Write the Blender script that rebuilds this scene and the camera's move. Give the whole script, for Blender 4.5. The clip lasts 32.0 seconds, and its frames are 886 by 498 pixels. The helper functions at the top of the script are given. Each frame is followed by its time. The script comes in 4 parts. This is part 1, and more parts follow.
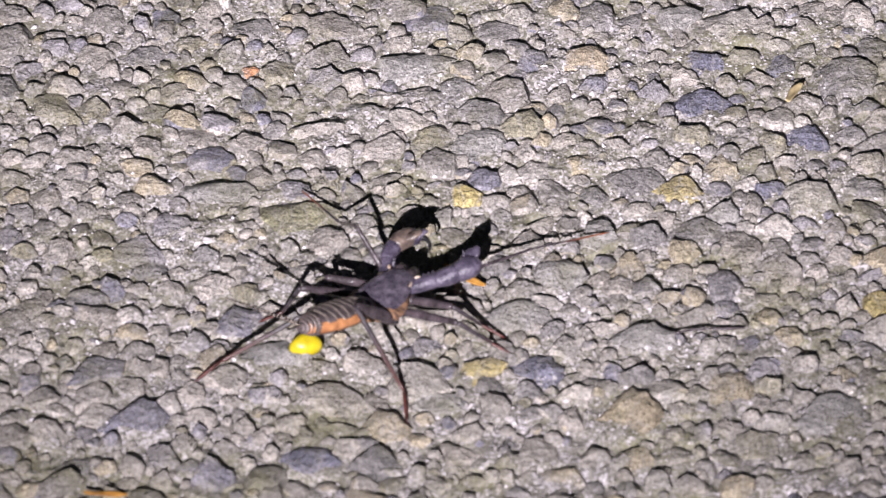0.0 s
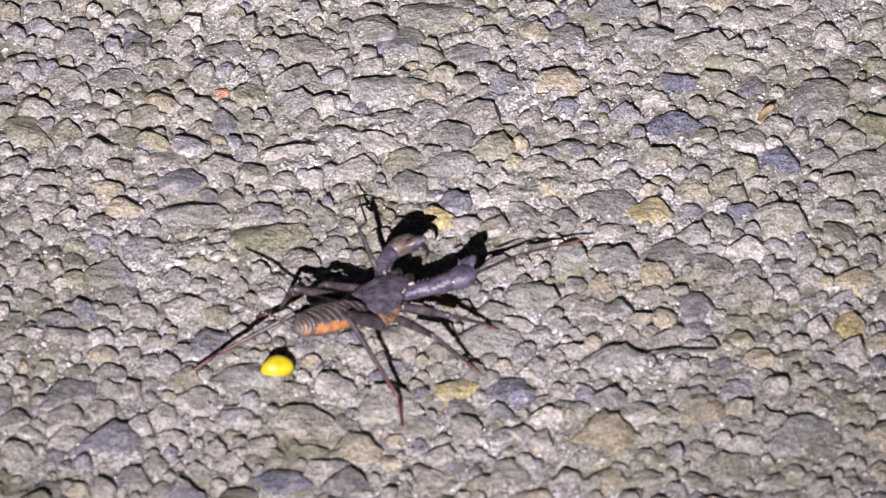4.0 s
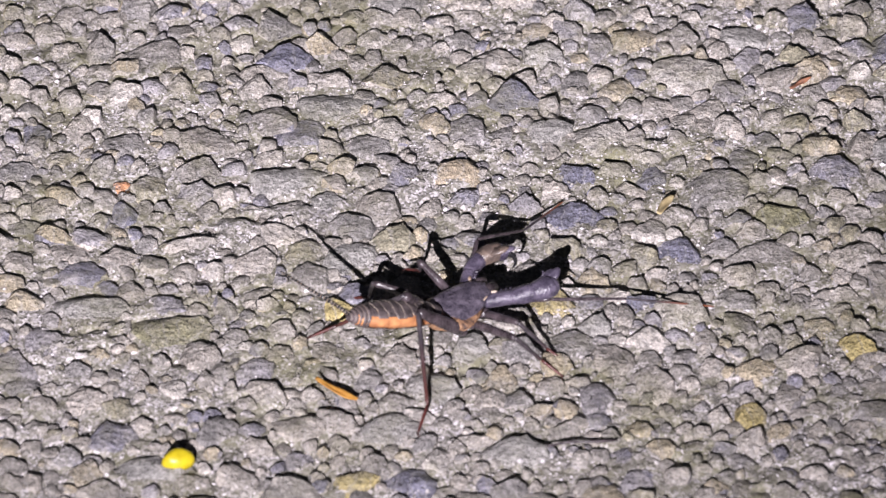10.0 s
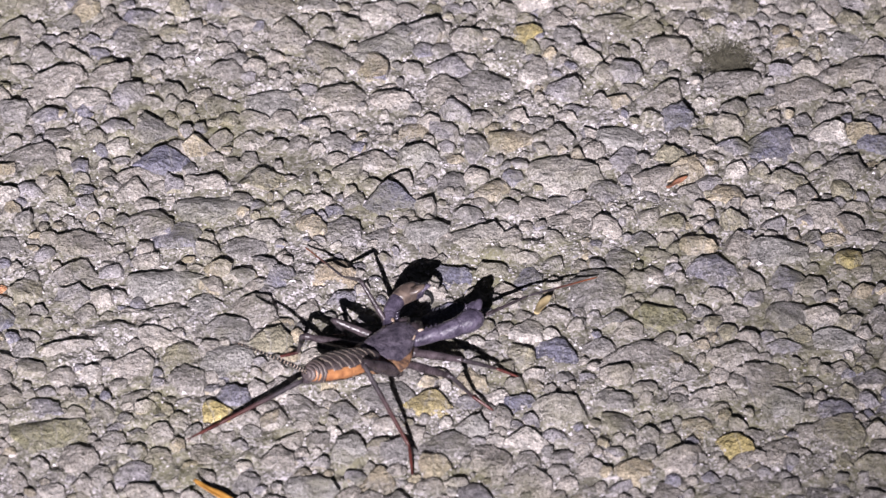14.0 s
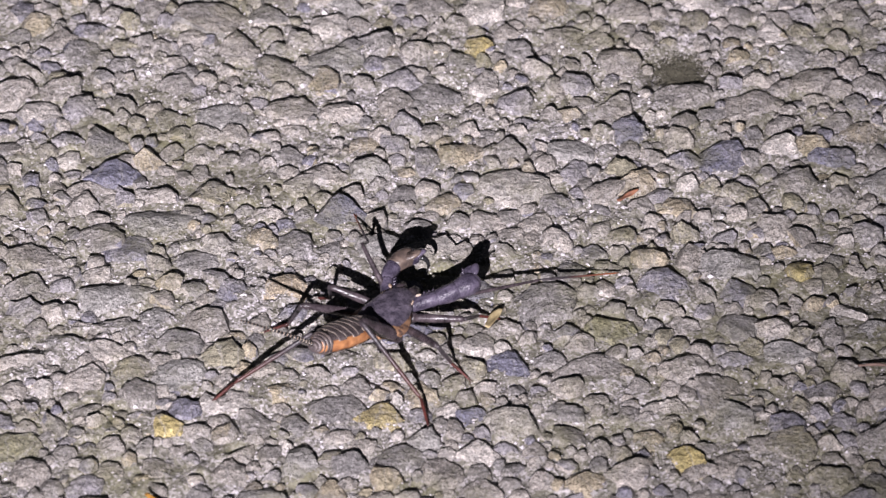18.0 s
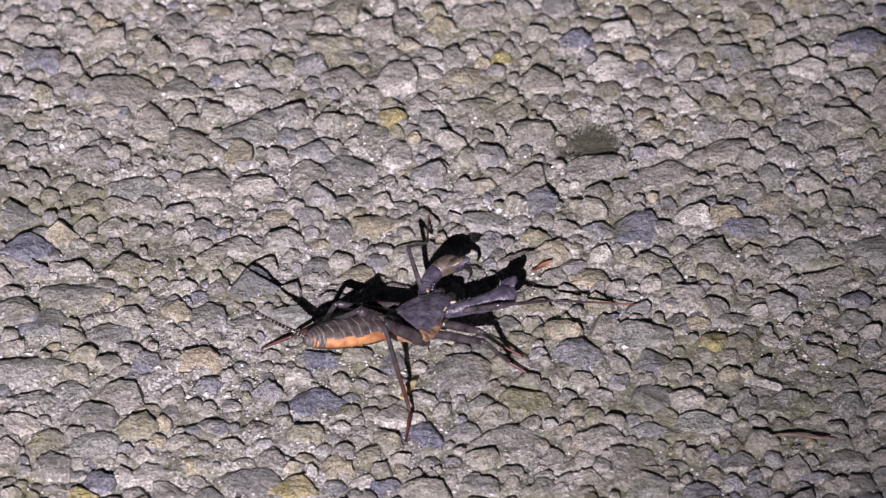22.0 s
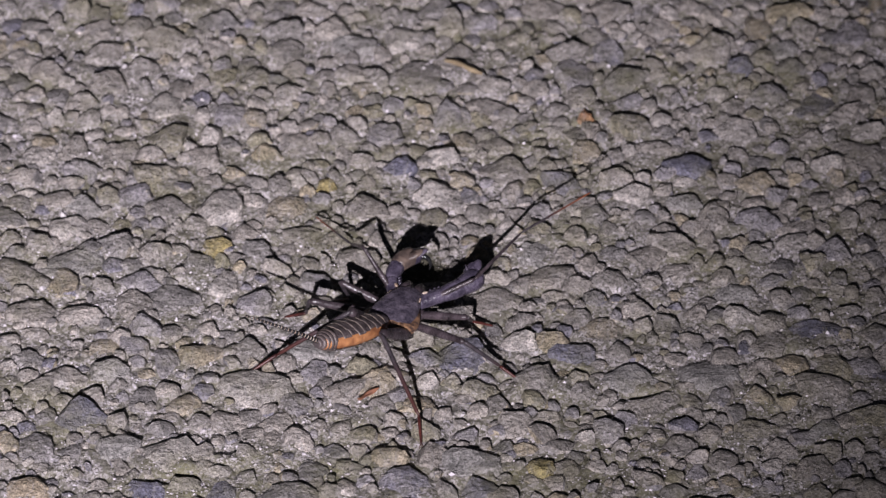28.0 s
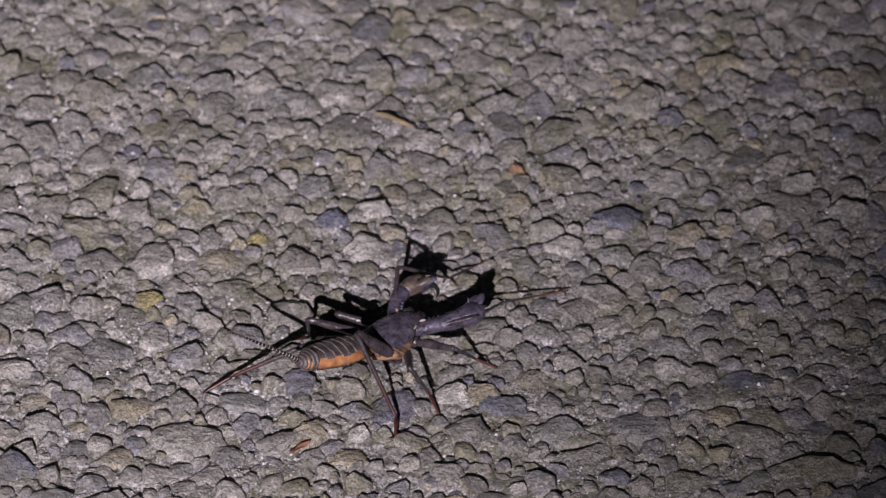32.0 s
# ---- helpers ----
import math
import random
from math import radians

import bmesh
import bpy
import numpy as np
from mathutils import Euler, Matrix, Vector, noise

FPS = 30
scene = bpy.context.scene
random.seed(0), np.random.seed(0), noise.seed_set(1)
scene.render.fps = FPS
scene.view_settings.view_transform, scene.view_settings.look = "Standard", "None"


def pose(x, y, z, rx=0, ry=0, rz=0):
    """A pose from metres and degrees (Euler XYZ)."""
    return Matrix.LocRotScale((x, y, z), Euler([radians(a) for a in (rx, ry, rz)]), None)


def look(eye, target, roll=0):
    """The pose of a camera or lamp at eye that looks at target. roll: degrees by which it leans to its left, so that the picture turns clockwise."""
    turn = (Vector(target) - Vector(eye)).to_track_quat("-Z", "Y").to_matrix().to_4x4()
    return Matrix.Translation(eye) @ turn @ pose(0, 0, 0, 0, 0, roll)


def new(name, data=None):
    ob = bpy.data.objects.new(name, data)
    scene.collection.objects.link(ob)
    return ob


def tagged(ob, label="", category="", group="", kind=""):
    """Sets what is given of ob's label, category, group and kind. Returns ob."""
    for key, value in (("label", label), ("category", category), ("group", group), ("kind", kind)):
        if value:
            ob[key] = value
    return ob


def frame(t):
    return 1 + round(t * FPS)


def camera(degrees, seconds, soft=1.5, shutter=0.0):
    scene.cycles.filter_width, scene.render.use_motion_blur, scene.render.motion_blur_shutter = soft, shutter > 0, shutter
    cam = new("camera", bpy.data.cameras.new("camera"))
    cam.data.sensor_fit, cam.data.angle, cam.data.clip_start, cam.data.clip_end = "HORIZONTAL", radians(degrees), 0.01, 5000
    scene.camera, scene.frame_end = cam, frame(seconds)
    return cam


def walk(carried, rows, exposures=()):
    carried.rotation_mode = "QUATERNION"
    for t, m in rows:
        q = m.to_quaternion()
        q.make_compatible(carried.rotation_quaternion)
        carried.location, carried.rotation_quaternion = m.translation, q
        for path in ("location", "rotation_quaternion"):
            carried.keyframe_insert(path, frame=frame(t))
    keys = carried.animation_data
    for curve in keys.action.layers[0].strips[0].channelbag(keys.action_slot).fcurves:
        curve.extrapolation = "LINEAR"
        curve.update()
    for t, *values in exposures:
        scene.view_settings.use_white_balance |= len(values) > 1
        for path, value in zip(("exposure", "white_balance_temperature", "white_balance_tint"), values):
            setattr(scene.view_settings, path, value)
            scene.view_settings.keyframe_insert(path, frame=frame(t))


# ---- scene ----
# The camera stands on one spot and pans after the animal. One unit is a metre; the animal's body is 4 cm long.
cam = camera(4.0, 32.0, soft=1.3)
cam.data.dof.use_dof = True
cam.data.dof.focus_distance = 2.58
cam.data.dof.aperture_fstop = 38
EYE = (0.0, -2.0864, 1.5170)
# seconds, yaw to the left from +y, pitch, roll (degrees)
PAN = [
    (0, 1.5972, -37.0292, -0.2769),
    (0.5, 1.5685, -37.0144, -0.2476),
    (1, 1.5487, -36.9917, -0.2176),
    (1.5, 1.5390, -36.9597, -0.2414),
    (2, 1.5191, -36.9351, -0.2118),
    (2.5, 1.4948, -36.9331, -0.2176),
    (3, 1.4776, -36.9457, -0.1822),
    (3.5, 1.4623, -36.9410, -0.1995),
    (5.5, 1.3335, -36.9052, -0.2320),
    (6, 1.3033, -36.9068, -0.1532),
    (6.5, 1.2748, -36.8897, -0.1970),
    (7, 1.2356, -36.8774, -0.1649),
    (7.5, 1.1973, -36.8634, -0.1812),
    (8, 1.1437, -36.8095, -0.1456),
    (8.5, 1.0950, -36.6679, -0.1545),
    (9, 1.0487, -36.5484, -0.1547),
    (9.5, 0.9634, -36.5255, -0.1561),
    (10, 0.8721, -36.5173, -0.1235),
    (10.5, 0.7356, -36.5140, -0.1080),
    (11, 0.5995, -36.5175, -0.0465),
    (11.5, 0.4980, -36.4984, -0.0618),
    (12, 0.4030, -36.4733, -0.0679),
    (12.5, 0.3078, -36.4371, -0.0208),
    (13, 0.2699, -36.3330, -0.0274),
    (13.5, 0.2294, -36.1884, -0.0353),
    (14, 0.1832, -36.0622, -0.0382),
    (14.5, 0.1394, -35.9914, -0.0263),
    (16.5, 0.0385, -35.9880, 0.0192),
    (17, -0.0000, -36.0000, 0.0000),
    (17.5, -0.0372, -36.0087, 0.0163),
    (18, -0.0904, -36.0012, 0.0261),
    (18.5, -0.1877, -35.9839, 0.0270),
    (19, -0.2781, -35.9640, 0.0411),
    (19.5, -0.3478, -35.9437, 0.0343),
    (20, -0.3731, -35.9191, 0.0432),
    (20.5, -0.4214, -35.8994, 0.0474),
    (21, -0.4625, -35.8585, 0.0270),
    (21.5, -0.5167, -35.7476, 0.0432),
    (22, -0.5696, -35.6777, 0.0642),
    (22.5, -0.6201, -35.6485, 0.0717),
    (23, -0.6750, -35.6359, 0.0774),
    (23.5, -0.7456, -35.6077, 0.0680),
    (24, -0.8351, -35.5119, 0.0767),
    (24.5, -0.9515, -35.4437, 0.1173),
    (25, -1.0535, -35.3980, 0.1500),
    (25.5, -1.1728, -35.3721, 0.1371),
    (27.5, -1.4795, -35.1645, 0.1920),
    (28, -1.5316, -35.0985, 0.1941),
    (28.5, -1.5898, -35.0151, 0.1786),
    (29, -1.6295, -34.9308, 0.2228),
    (29.5, -1.6639, -34.9018, 0.1935),
    (30, -1.7302, -34.8771, 0.1735),
    (30.5, -1.8067, -34.8614, 0.2296),
    (31, -1.8415, -34.8637, 0.2151),
    (31.5, -1.8765, -34.8699, 0.2413),
    (32, -1.9109, -34.8597, 0.2169),
]


def aimed(yaw, pitch, roll):
    return Matrix.Translation(EYE) @ pose(0, 0, 0, 0, 0, yaw) @ pose(0, 0, 0, 90 + pitch) @ pose(0, 0, 0, 0, 0, roll)


walk(cam, [(t, aimed(a, b, c)) for t, a, b, c in PAN], exposures=[(0, 0.12, 6450, 13.3), (10, 0.05, 6440, 13.0), (17, -0.08, 6430, 13.6), (24, -0.34, 6420, 14.4), (28, -0.62, 6410, 15.2), (32, -0.83, 6400, 16.2)])

# ---- light: a hand torch beside the camera, night all round ----
world = bpy.data.worlds.new("night")
world.use_nodes = True
world.node_tree.nodes["Background"].inputs[0].default_value = (0.5, 0.55, 0.75, 1)
world.node_tree.nodes["Background"].inputs[1].default_value = 0.025
scene.world = world

torch = bpy.data.lights.new("torch", "SPOT")
torch.energy = 795
torch.color = (1.0, 0.947, 1.0)
torch.spot_size = radians(11.5)
torch.spot_blend = 1.0
torch.shadow_soft_size = 0.007
lamp = new("torch", torch)
lamp.matrix_world = look((-0.21, -2.22, 1.06), (-0.037, 0.205, 0.0))

MM = 0.001


# ---- materials ----
def material(name):
    m = bpy.data.materials.new(name)
    m.use_nodes = True
    nt = m.node_tree
    return m, nt, nt.nodes["Principled BSDF"]


def node(nt, kind, **kw):
    n = nt.nodes.new(kind)
    for key, v in kw.items():
        n.inputs[key.replace("_", " ")].default_value = v
    return n


def ramp(nt, fac, stops, constant=False):
    n = nt.nodes.new("ShaderNodeValToRGB")
    if constant:
        n.color_ramp.interpolation = "CONSTANT"
    el = n.color_ramp.elements
    while len(el) < len(stops):
        el.new(0.5)
    for e, (p, c) in zip(el, stops):
        e.position, e.color = p, (*c, 1) if len(c) == 3 else c
    nt.links.new(fac, n.inputs[0])
    return n.outputs[0]


def mixed(nt, fac, a, b, blend="MIX"):
    n = nt.nodes.new("ShaderNodeMix")
    n.data_type, n.blend_type = "RGBA", blend
    for sock, v in ((n.inputs[0], fac), (n.inputs[6], a), (n.inputs[7], b)):
        if isinstance(v, (int, float)):
            sock.default_value = v
        elif isinstance(v, tuple):
            sock.default_value = (*v, 1)
        else:
            nt.links.new(v, sock)
    return n.outputs[2]


def bump(nt, bsdf, heights):
    last = None
    for h, st, di in heights:
        b = node(nt, "ShaderNodeBump", Strength=st, Distance=di)
        nt.links.new(h, b.inputs["Height"])
        if last:
            nt.links.new(last, b.inputs["Normal"])
        last = b.outputs[0]
    nt.links.new(last, bsdf.inputs["Normal"])


def position(nt):
    return nt.nodes.new("ShaderNodeNewGeometry").outputs["Position"]


def noise_tex(nt, vec, scale, detail=4.0, rough=0.6):
    n = node(nt, "ShaderNodeTexNoise", Scale=scale, Detail=detail, Roughness=rough)
    nt.links.new(vec, n.inputs["Vector"])
    return n.outputs["Fac"]


STONE_TONES = [
    (0.00, (0.30, 0.275, 0.25)), (0.16, (0.37, 0.34, 0.31)), (0.32, (0.25, 0.233, 0.218)),
    (0.46, (0.41, 0.375, 0.345)), (0.58, (0.21, 0.20, 0.198)), (0.67, (0.28, 0.265, 0.285)),
    (0.76, (0.19, 0.184, 0.225)), (0.81, (0.37, 0.32, 0.235)), (0.88, (0.27, 0.25, 0.185)),
    (0.94, (0.50, 0.465, 0.435)),
]


def dirt(nt, p, c, much=0.8):
    """The film of grey-olive dust, grit and moss that lies over stones and binder alike."""
    film = noise_tex(nt, p, 95, 6, 0.65)
    grit = node(nt, "ShaderNodeTexVoronoi", Scale=1900.0)
    nt.links.new(p, grit.inputs["Vector"])
    sep = nt.nodes.new("ShaderNodeSeparateColor")
    nt.links.new(grit.outputs["Color"], sep.inputs[0])
    dust = ramp(nt, sep.outputs[0], [(0.0, (0.14, 0.132, 0.115)), (0.5, (0.28, 0.26, 0.235)), (0.82, (0.42, 0.39, 0.365)), (1.0, (0.70, 0.65, 0.66))])
    c = mixed(nt, ramp(nt, film, [(0.44, (0, 0, 0)), (0.6, (much, much, much))]), c, dust)
    moss = noise_tex(nt, p, 42, 6, 0.7)
    return mixed(nt, ramp(nt, moss, [(0.5, (0, 0, 0)), (0.72, (0.75, 0.75, 0.75))]), c, (0.18, 0.172, 0.085)), sep


def stone_material(name, tone):
    m, nt, bsdf = material(name)
    p = position(nt)
    if tone == "object":
        base = ramp(nt, nt.nodes.new("ShaderNodeObjectInfo").outputs["Random"], STONE_TONES, True)
    elif tone == "island":
        base = ramp(nt, nt.nodes.new("ShaderNodeNewGeometry").outputs["Random Per Island"], STONE_TONES, True)
    else:
        base = mixed(nt, 0.0, tone, tone)
    big = noise_tex(nt, p, 320, 6, 0.65)
    fine = noise_tex(nt, p, 1700, 4, 0.7)
    grain = noise_tex(nt, p, 4200, 3, 0.75)
    c = mixed(nt, 0.8, base, ramp(nt, big, [(0.38, (0.64, 0.64, 0.63)), (0.62, (1.4, 1.38, 1.34))]), "MULTIPLY")
    c = mixed(nt, 0.8, c, ramp(nt, fine, [(0.4, (0.6, 0.6, 0.6)), (0.62, (1.5, 1.5, 1.5))]), "MULTIPLY")
    c = mixed(nt, 0.95, c, ramp(nt, grain, [(0.4, (0.65, 0.65, 0.65)), (0.6, (1.4, 1.39, 1.42))]), "MULTIPLY")
    # pale quartz streaks
    streak = node(nt, "ShaderNodeTexWave", Scale=90.0, Distortion=14.0, Detail=3.0)
    nt.links.new(p, streak.inputs["Vector"])
    c = mixed(nt, ramp(nt, streak.outputs["Fac"], [(0.93, (0, 0, 0)), (1.0, (0.35, 0.35, 0.35))]), c, (0.45, 0.43, 0.42))
    c, _ = dirt(nt, p, c, 0.62 if isinstance(tone, str) else 0.35)
    nt.links.new(c, bsdf.inputs["Base Color"])
    nt.links.new(ramp(nt, fine, [(0.35, (0.8, 0.8, 0.8)), (0.7, (0.42, 0.42, 0.42))]), bsdf.inputs["Roughness"])
    bump(nt, bsdf, [(big, 0.9, 0.003), (noise_tex(nt, p, 750, 3), 0.8, 0.001), (fine, 0.7, 0.0004), (grain, 0.6, 0.00012)])
    return m


M_STONE = stone_material("stone", "object")
M_STONES = stone_material("stones", "island")
M_BLUE = stone_material("blue stone", (0.165, 0.163, 0.215))
M_YELLOW = stone_material("ochre stone", (0.40, 0.33, 0.15))
M_TAN = stone_material("tan stone", (0.36, 0.30, 0.22))
M_OLIVE = stone_material("olive stone", (0.22, 0.21, 0.13))
M_PALE = stone_material("pale stone", (0.40, 0.375, 0.345))
M_GREY = stone_material("grey stone", (0.30, 0.29, 0.28))
M_ORANGE = stone_material("orange stone", (0.50, 0.24, 0.12))


def binder_material():
    m, nt, bsdf = material("asphalt binder")
    p = position(nt)
    grit = node(nt, "ShaderNodeTexVoronoi", Scale=2000.0)
    nt.links.new(p, grit.inputs["Vector"])
    sep = nt.nodes.new("ShaderNodeSeparateColor")
    nt.links.new(grit.outputs["Color"], sep.inputs[0])
    # smooth dust, with sparkling mineral flecks in patches
    soft = noise_tex(nt, p, 220, 5, 0.6)
    dust = ramp(nt, soft, [(0.3, (0.15, 0.142, 0.115)), (0.7, (0.27, 0.253, 0.218))])
    fleck = ramp(nt, sep.outputs[0], [(0.0, (0.09, 0.085, 0.075)), (0.4, (0.24, 0.225, 0.205)), (0.65, (0.44, 0.41, 0.395)), (0.9, (0.56, 0.52, 0.54)), (1.0, (0.72, 0.68, 0.73))])
    where = ramp(nt, noise_tex(nt, p, 110, 5, 0.65), [(0.36, (0.3, 0.3, 0.3)), (0.52, (1, 1, 1))])
    c = mixed(nt, where, dust, fleck)
    moss = noise_tex(nt, p, 42, 6, 0.7)
    c = mixed(nt, ramp(nt, moss, [(0.42, (0, 0, 0)), (0.66, (0.8, 0.8, 0.8))]), c, (0.18, 0.172, 0.09))
    stain = noise_tex(nt, p, 16, 4, 0.6)
    c = mixed(nt, ramp(nt, stain, [(0.5, (0, 0, 0)), (0.66, (0.6, 0.6, 0.6))]), c, (0.11, 0.105, 0.06))
    nt.links.new(c, bsdf.inputs["Base Color"])
    nt.links.new(ramp(nt, sep.outputs[1], [(0.0, (0.15, 0.15, 0.15)), (0.12, (0.4, 0.4, 0.4)), (0.25, (0.85, 0.85, 0.85))]), bsdf.inputs["Roughness"])
    lumps = nt.nodes.new("ShaderNodeMath")
    lumps.operation = "MULTIPLY"
    nt.links.new(where, lumps.inputs[0])
    nt.links.new(sep.outputs[2], lumps.inputs[1])
    bump(nt, bsdf, [(soft, 0.8, 0.0013), (noise_tex(nt, p, 1500, 4, 0.7), 0.7, 0.0004), (lumps.outputs[0], 0.7, 0.00035)])
    return m


M_BINDER = binder_material()


def grit_material():
    m, nt, bsdf = material("grit")
    r = nt.nodes.new("ShaderNodeNewGeometry").outputs["Random Per Island"]
    c = ramp(nt, r, [(0.0, (0.12, 0.112, 0.10)), (0.45, (0.26, 0.242, 0.222)), (0.7, (0.40, 0.372, 0.36)), (0.88, (0.55, 0.515, 0.53)), (1.0, (0.78, 0.73, 0.78))])
    c = mixed(nt, 0.6, c, ramp(nt, noise_tex(nt, position(nt), 900, 3), [(0.3, (0.7, 0.7, 0.7)), (0.7, (1.2, 1.2, 1.2))]), "MULTIPLY")
    nt.links.new(c, bsdf.inputs["Base Color"])
    nt.links.new(ramp(nt, r, [(0.0, (0.4, 0.4, 0.4)), (0.25, (0.7, 0.7, 0.7)), (1.0, (0.5, 0.5, 0.5))]), bsdf.inputs["Roughness"])
    return m


M_GRIT = grit_material()


def shell(name, dark, light, rough=0.4, scale=900, relief=0.4):
    m, nt, bsdf = material(name)
    tc = nt.nodes.new("ShaderNodeTexCoord").outputs["Object"]
    n1, n2 = noise_tex(nt, tc, scale, 4), noise_tex(nt, tc, scale * 5, 3)
    c = mixed(nt, ramp(nt, n1, [(0.35, (0, 0, 0)), (0.7, (1, 1, 1))]), dark, light)
    nt.links.new(c, bsdf.inputs["Base Color"])
    nt.links.new(ramp(nt, n2, [(0.3, (rough + 0.15,) * 3), (0.7, (rough - 0.1,) * 3)]), bsdf.inputs["Roughness"])
    bump(nt, bsdf, [(n1, relief, 0.0003), (n2, relief, 0.0001)])
    return m


M_SHELL = shell("carapace", (0.034, 0.029, 0.042), (0.15, 0.127, 0.162), 0.27, 480, 1.8)
M_PLATE = shell("abdomen plate", (0.045, 0.036, 0.038), (0.135, 0.108, 0.108), 0.34, 520, 1.6)
M_EDGE = shell("plate edge", (0.06, 0.045, 0.042), (0.16, 0.125, 0.105), 0.45, 300)
M_LINE = shell("back plate edge", (0.07, 0.055, 0.05), (0.30, 0.25, 0.20), 0.42, 420)
M_FLESH = shell("orange flank", (0.20, 0.075, 0.032), (0.52, 0.24, 0.10), 0.46, 330, 1.2)
M_MEMBRANE = shell("orange membrane", (0.05, 0.03, 0.026), (0.50, 0.28, 0.15), 0.42, 620, 1.6)
M_PALP = shell("palp", (0.028, 0.023, 0.038), (0.112, 0.094, 0.134), 0.27, 420, 1.6)
M_PALPIN = shell("palp flank", (0.045, 0.034, 0.032), (0.17, 0.125, 0.10), 0.36, 380, 1.0)
M_LEG = shell("leg", (0.016, 0.012, 0.014), (0.08, 0.062, 0.07), 0.26, 380, 0.9)
M_TARSUS = shell("tarsus", (0.022, 0.008, 0.008), (0.11, 0.03, 0.024), 0.32, 400)


def feeler_material(name, rust):
    """Dark, with a rust-red end."""
    m = shell(name, (0.022, 0.018, 0.022), (0.06, 0.05, 0.056), 0.36, 900)
    nt = m.node_tree
    bsdf = nt.nodes["Principled BSDF"]
    was = bsdf.inputs["Base Color"].links[0].from_socket
    sep = nt.nodes.new("ShaderNodeSeparateXYZ")
    nt.links.new(nt.nodes.new("ShaderNodeTexCoord").outputs["Object"], sep.inputs[0])
    scaled = nt.nodes.new("ShaderNodeMath")
    scaled.operation = "MULTIPLY"
    scaled.inputs[1].default_value = 50.0
    nt.links.new(sep.outputs[0], scaled.inputs[0])
    fac = ramp(nt, scaled.outputs[0], [(0.3, (0, 0, 0)), (0.8, (1, 1, 1))])
    nt.links.new(mixed(nt, fac, was, rust), bsdf.inputs["Base Color"])
    return m


M_FEELER = feeler_material("leg end", (0.06, 0.02, 0.017))
M_FEELTIP = feeler_material("feeler end", (0.20, 0.06, 0.025))
M_PALEBIT = shell("pale joint", (0.24, 0.16, 0.11), (0.62, 0.52, 0.43), 0.35, 450, 0.8)
M_EYE = shell("eye", (0.01, 0.01, 0.012), (0.02, 0.02, 0.02), 0.12)
M_SEED = shell("seed", (0.36, 0.285, 0.008), (0.52, 0.42, 0.014), 0.38, 350, 0.5)
M_RUST = shell("rust scrap", (0.16, 0.075, 0.05), (0.34, 0.15, 0.08), 0.6, 600)
M_MOSS = shell("moss", (0.06, 0.055, 0.038), (0.14, 0.13, 0.092), 0.85, 600)
M_TWIG = shell("dry twig", (0.09, 0.055, 0.045), (0.20, 0.13, 0.105), 0.7, 600)
M_STALK = shell("tan twig", (0.17, 0.125, 0.075), (0.30, 0.235, 0.14), 0.7, 600)
M_LEAF = shell("dry leaf", (0.28, 0.125, 0.02), (0.45, 0.23, 0.05), 0.55, 600)
M_STRAW = shell("straw", (0.30, 0.23, 0.12), (0.48, 0.39, 0.22), 0.6, 600)


# ---- ground ----
def mesh_object(name, verts, faces, mat, parent=None, smooth=True):
    me = bpy.data.meshes.new(name)
    me.from_pydata(verts, [], faces)
    if smooth:
        me.shade_smooth()
    me.materials.append(mat)
    ob = new(name, me)
    ob.parent = parent
    return ob


_bm = bmesh.new()
bmesh.ops.create_icosphere(_bm, subdivisions=3, radius=1)
BALL = np.array([v.co[:] for v in _bm.verts])
BALL_FACES = np.array([[v.index for v in f.verts] for f in _bm.faces])
_bm.free()
_bm = bmesh.new()
bmesh.ops.create_icosphere(_bm, subdivisions=2, radius=1)
BALL2 = np.array([v.co[:] for v in _bm.verts])
BALL2_FACES = np.array([[v.index for v in f.verts] for f in _bm.faces])
_bm.free()


def stone_shape(rng, ball=BALL2):
    """A piece of crushed rock: a squarish block cut by planes, with a broad top and broken flanks."""
    n = rng.integers(4, 8)
    turn = np.sort(rng.uniform(0, 2 * math.pi, n)) * 0.45 + np.arange(n) * 2 * math.pi / n * 0.55 + rng.uniform(0, 6)
    lean = rng.uniform(-0.1, 0.4, n)
    sides = np.stack([np.cos(turn), np.sin(turn), lean], -1)
    bevels = np.stack([np.cos(turn + 0.4), np.sin(turn + 0.4), rng.uniform(1.0, 3.6, n)], -1)
    top = np.array([[*rng.normal(0, 0.2, 2), 1.0]])
    normals = np.vstack([sides, bevels, top])
    normals /= np.linalg.norm(normals, axis=1)[:, None]
    dist = np.concatenate([rng.uniform(0.62, 1.0, n), rng.uniform(0.55, 0.85, n), rng.uniform(0.40, 0.58, 1)])
    cut = ball @ normals.T
    reach = np.min(np.where(cut > 0.05, dist / np.maximum(cut, 0.05), 9.0), axis=1)
    reach = np.minimum(reach, 1.38)
    lumps = 1 + 0.03 * np.sin(ball @ rng.normal(0, 4, 3) + rng.uniform(0, 6)) + 0.03 * np.sin(ball @ rng.normal(0, 8, 3)) + 0.03 * np.sin(ball @ rng.normal(0, 14, 3))
    return ball * (reach * lumps)[:, None]


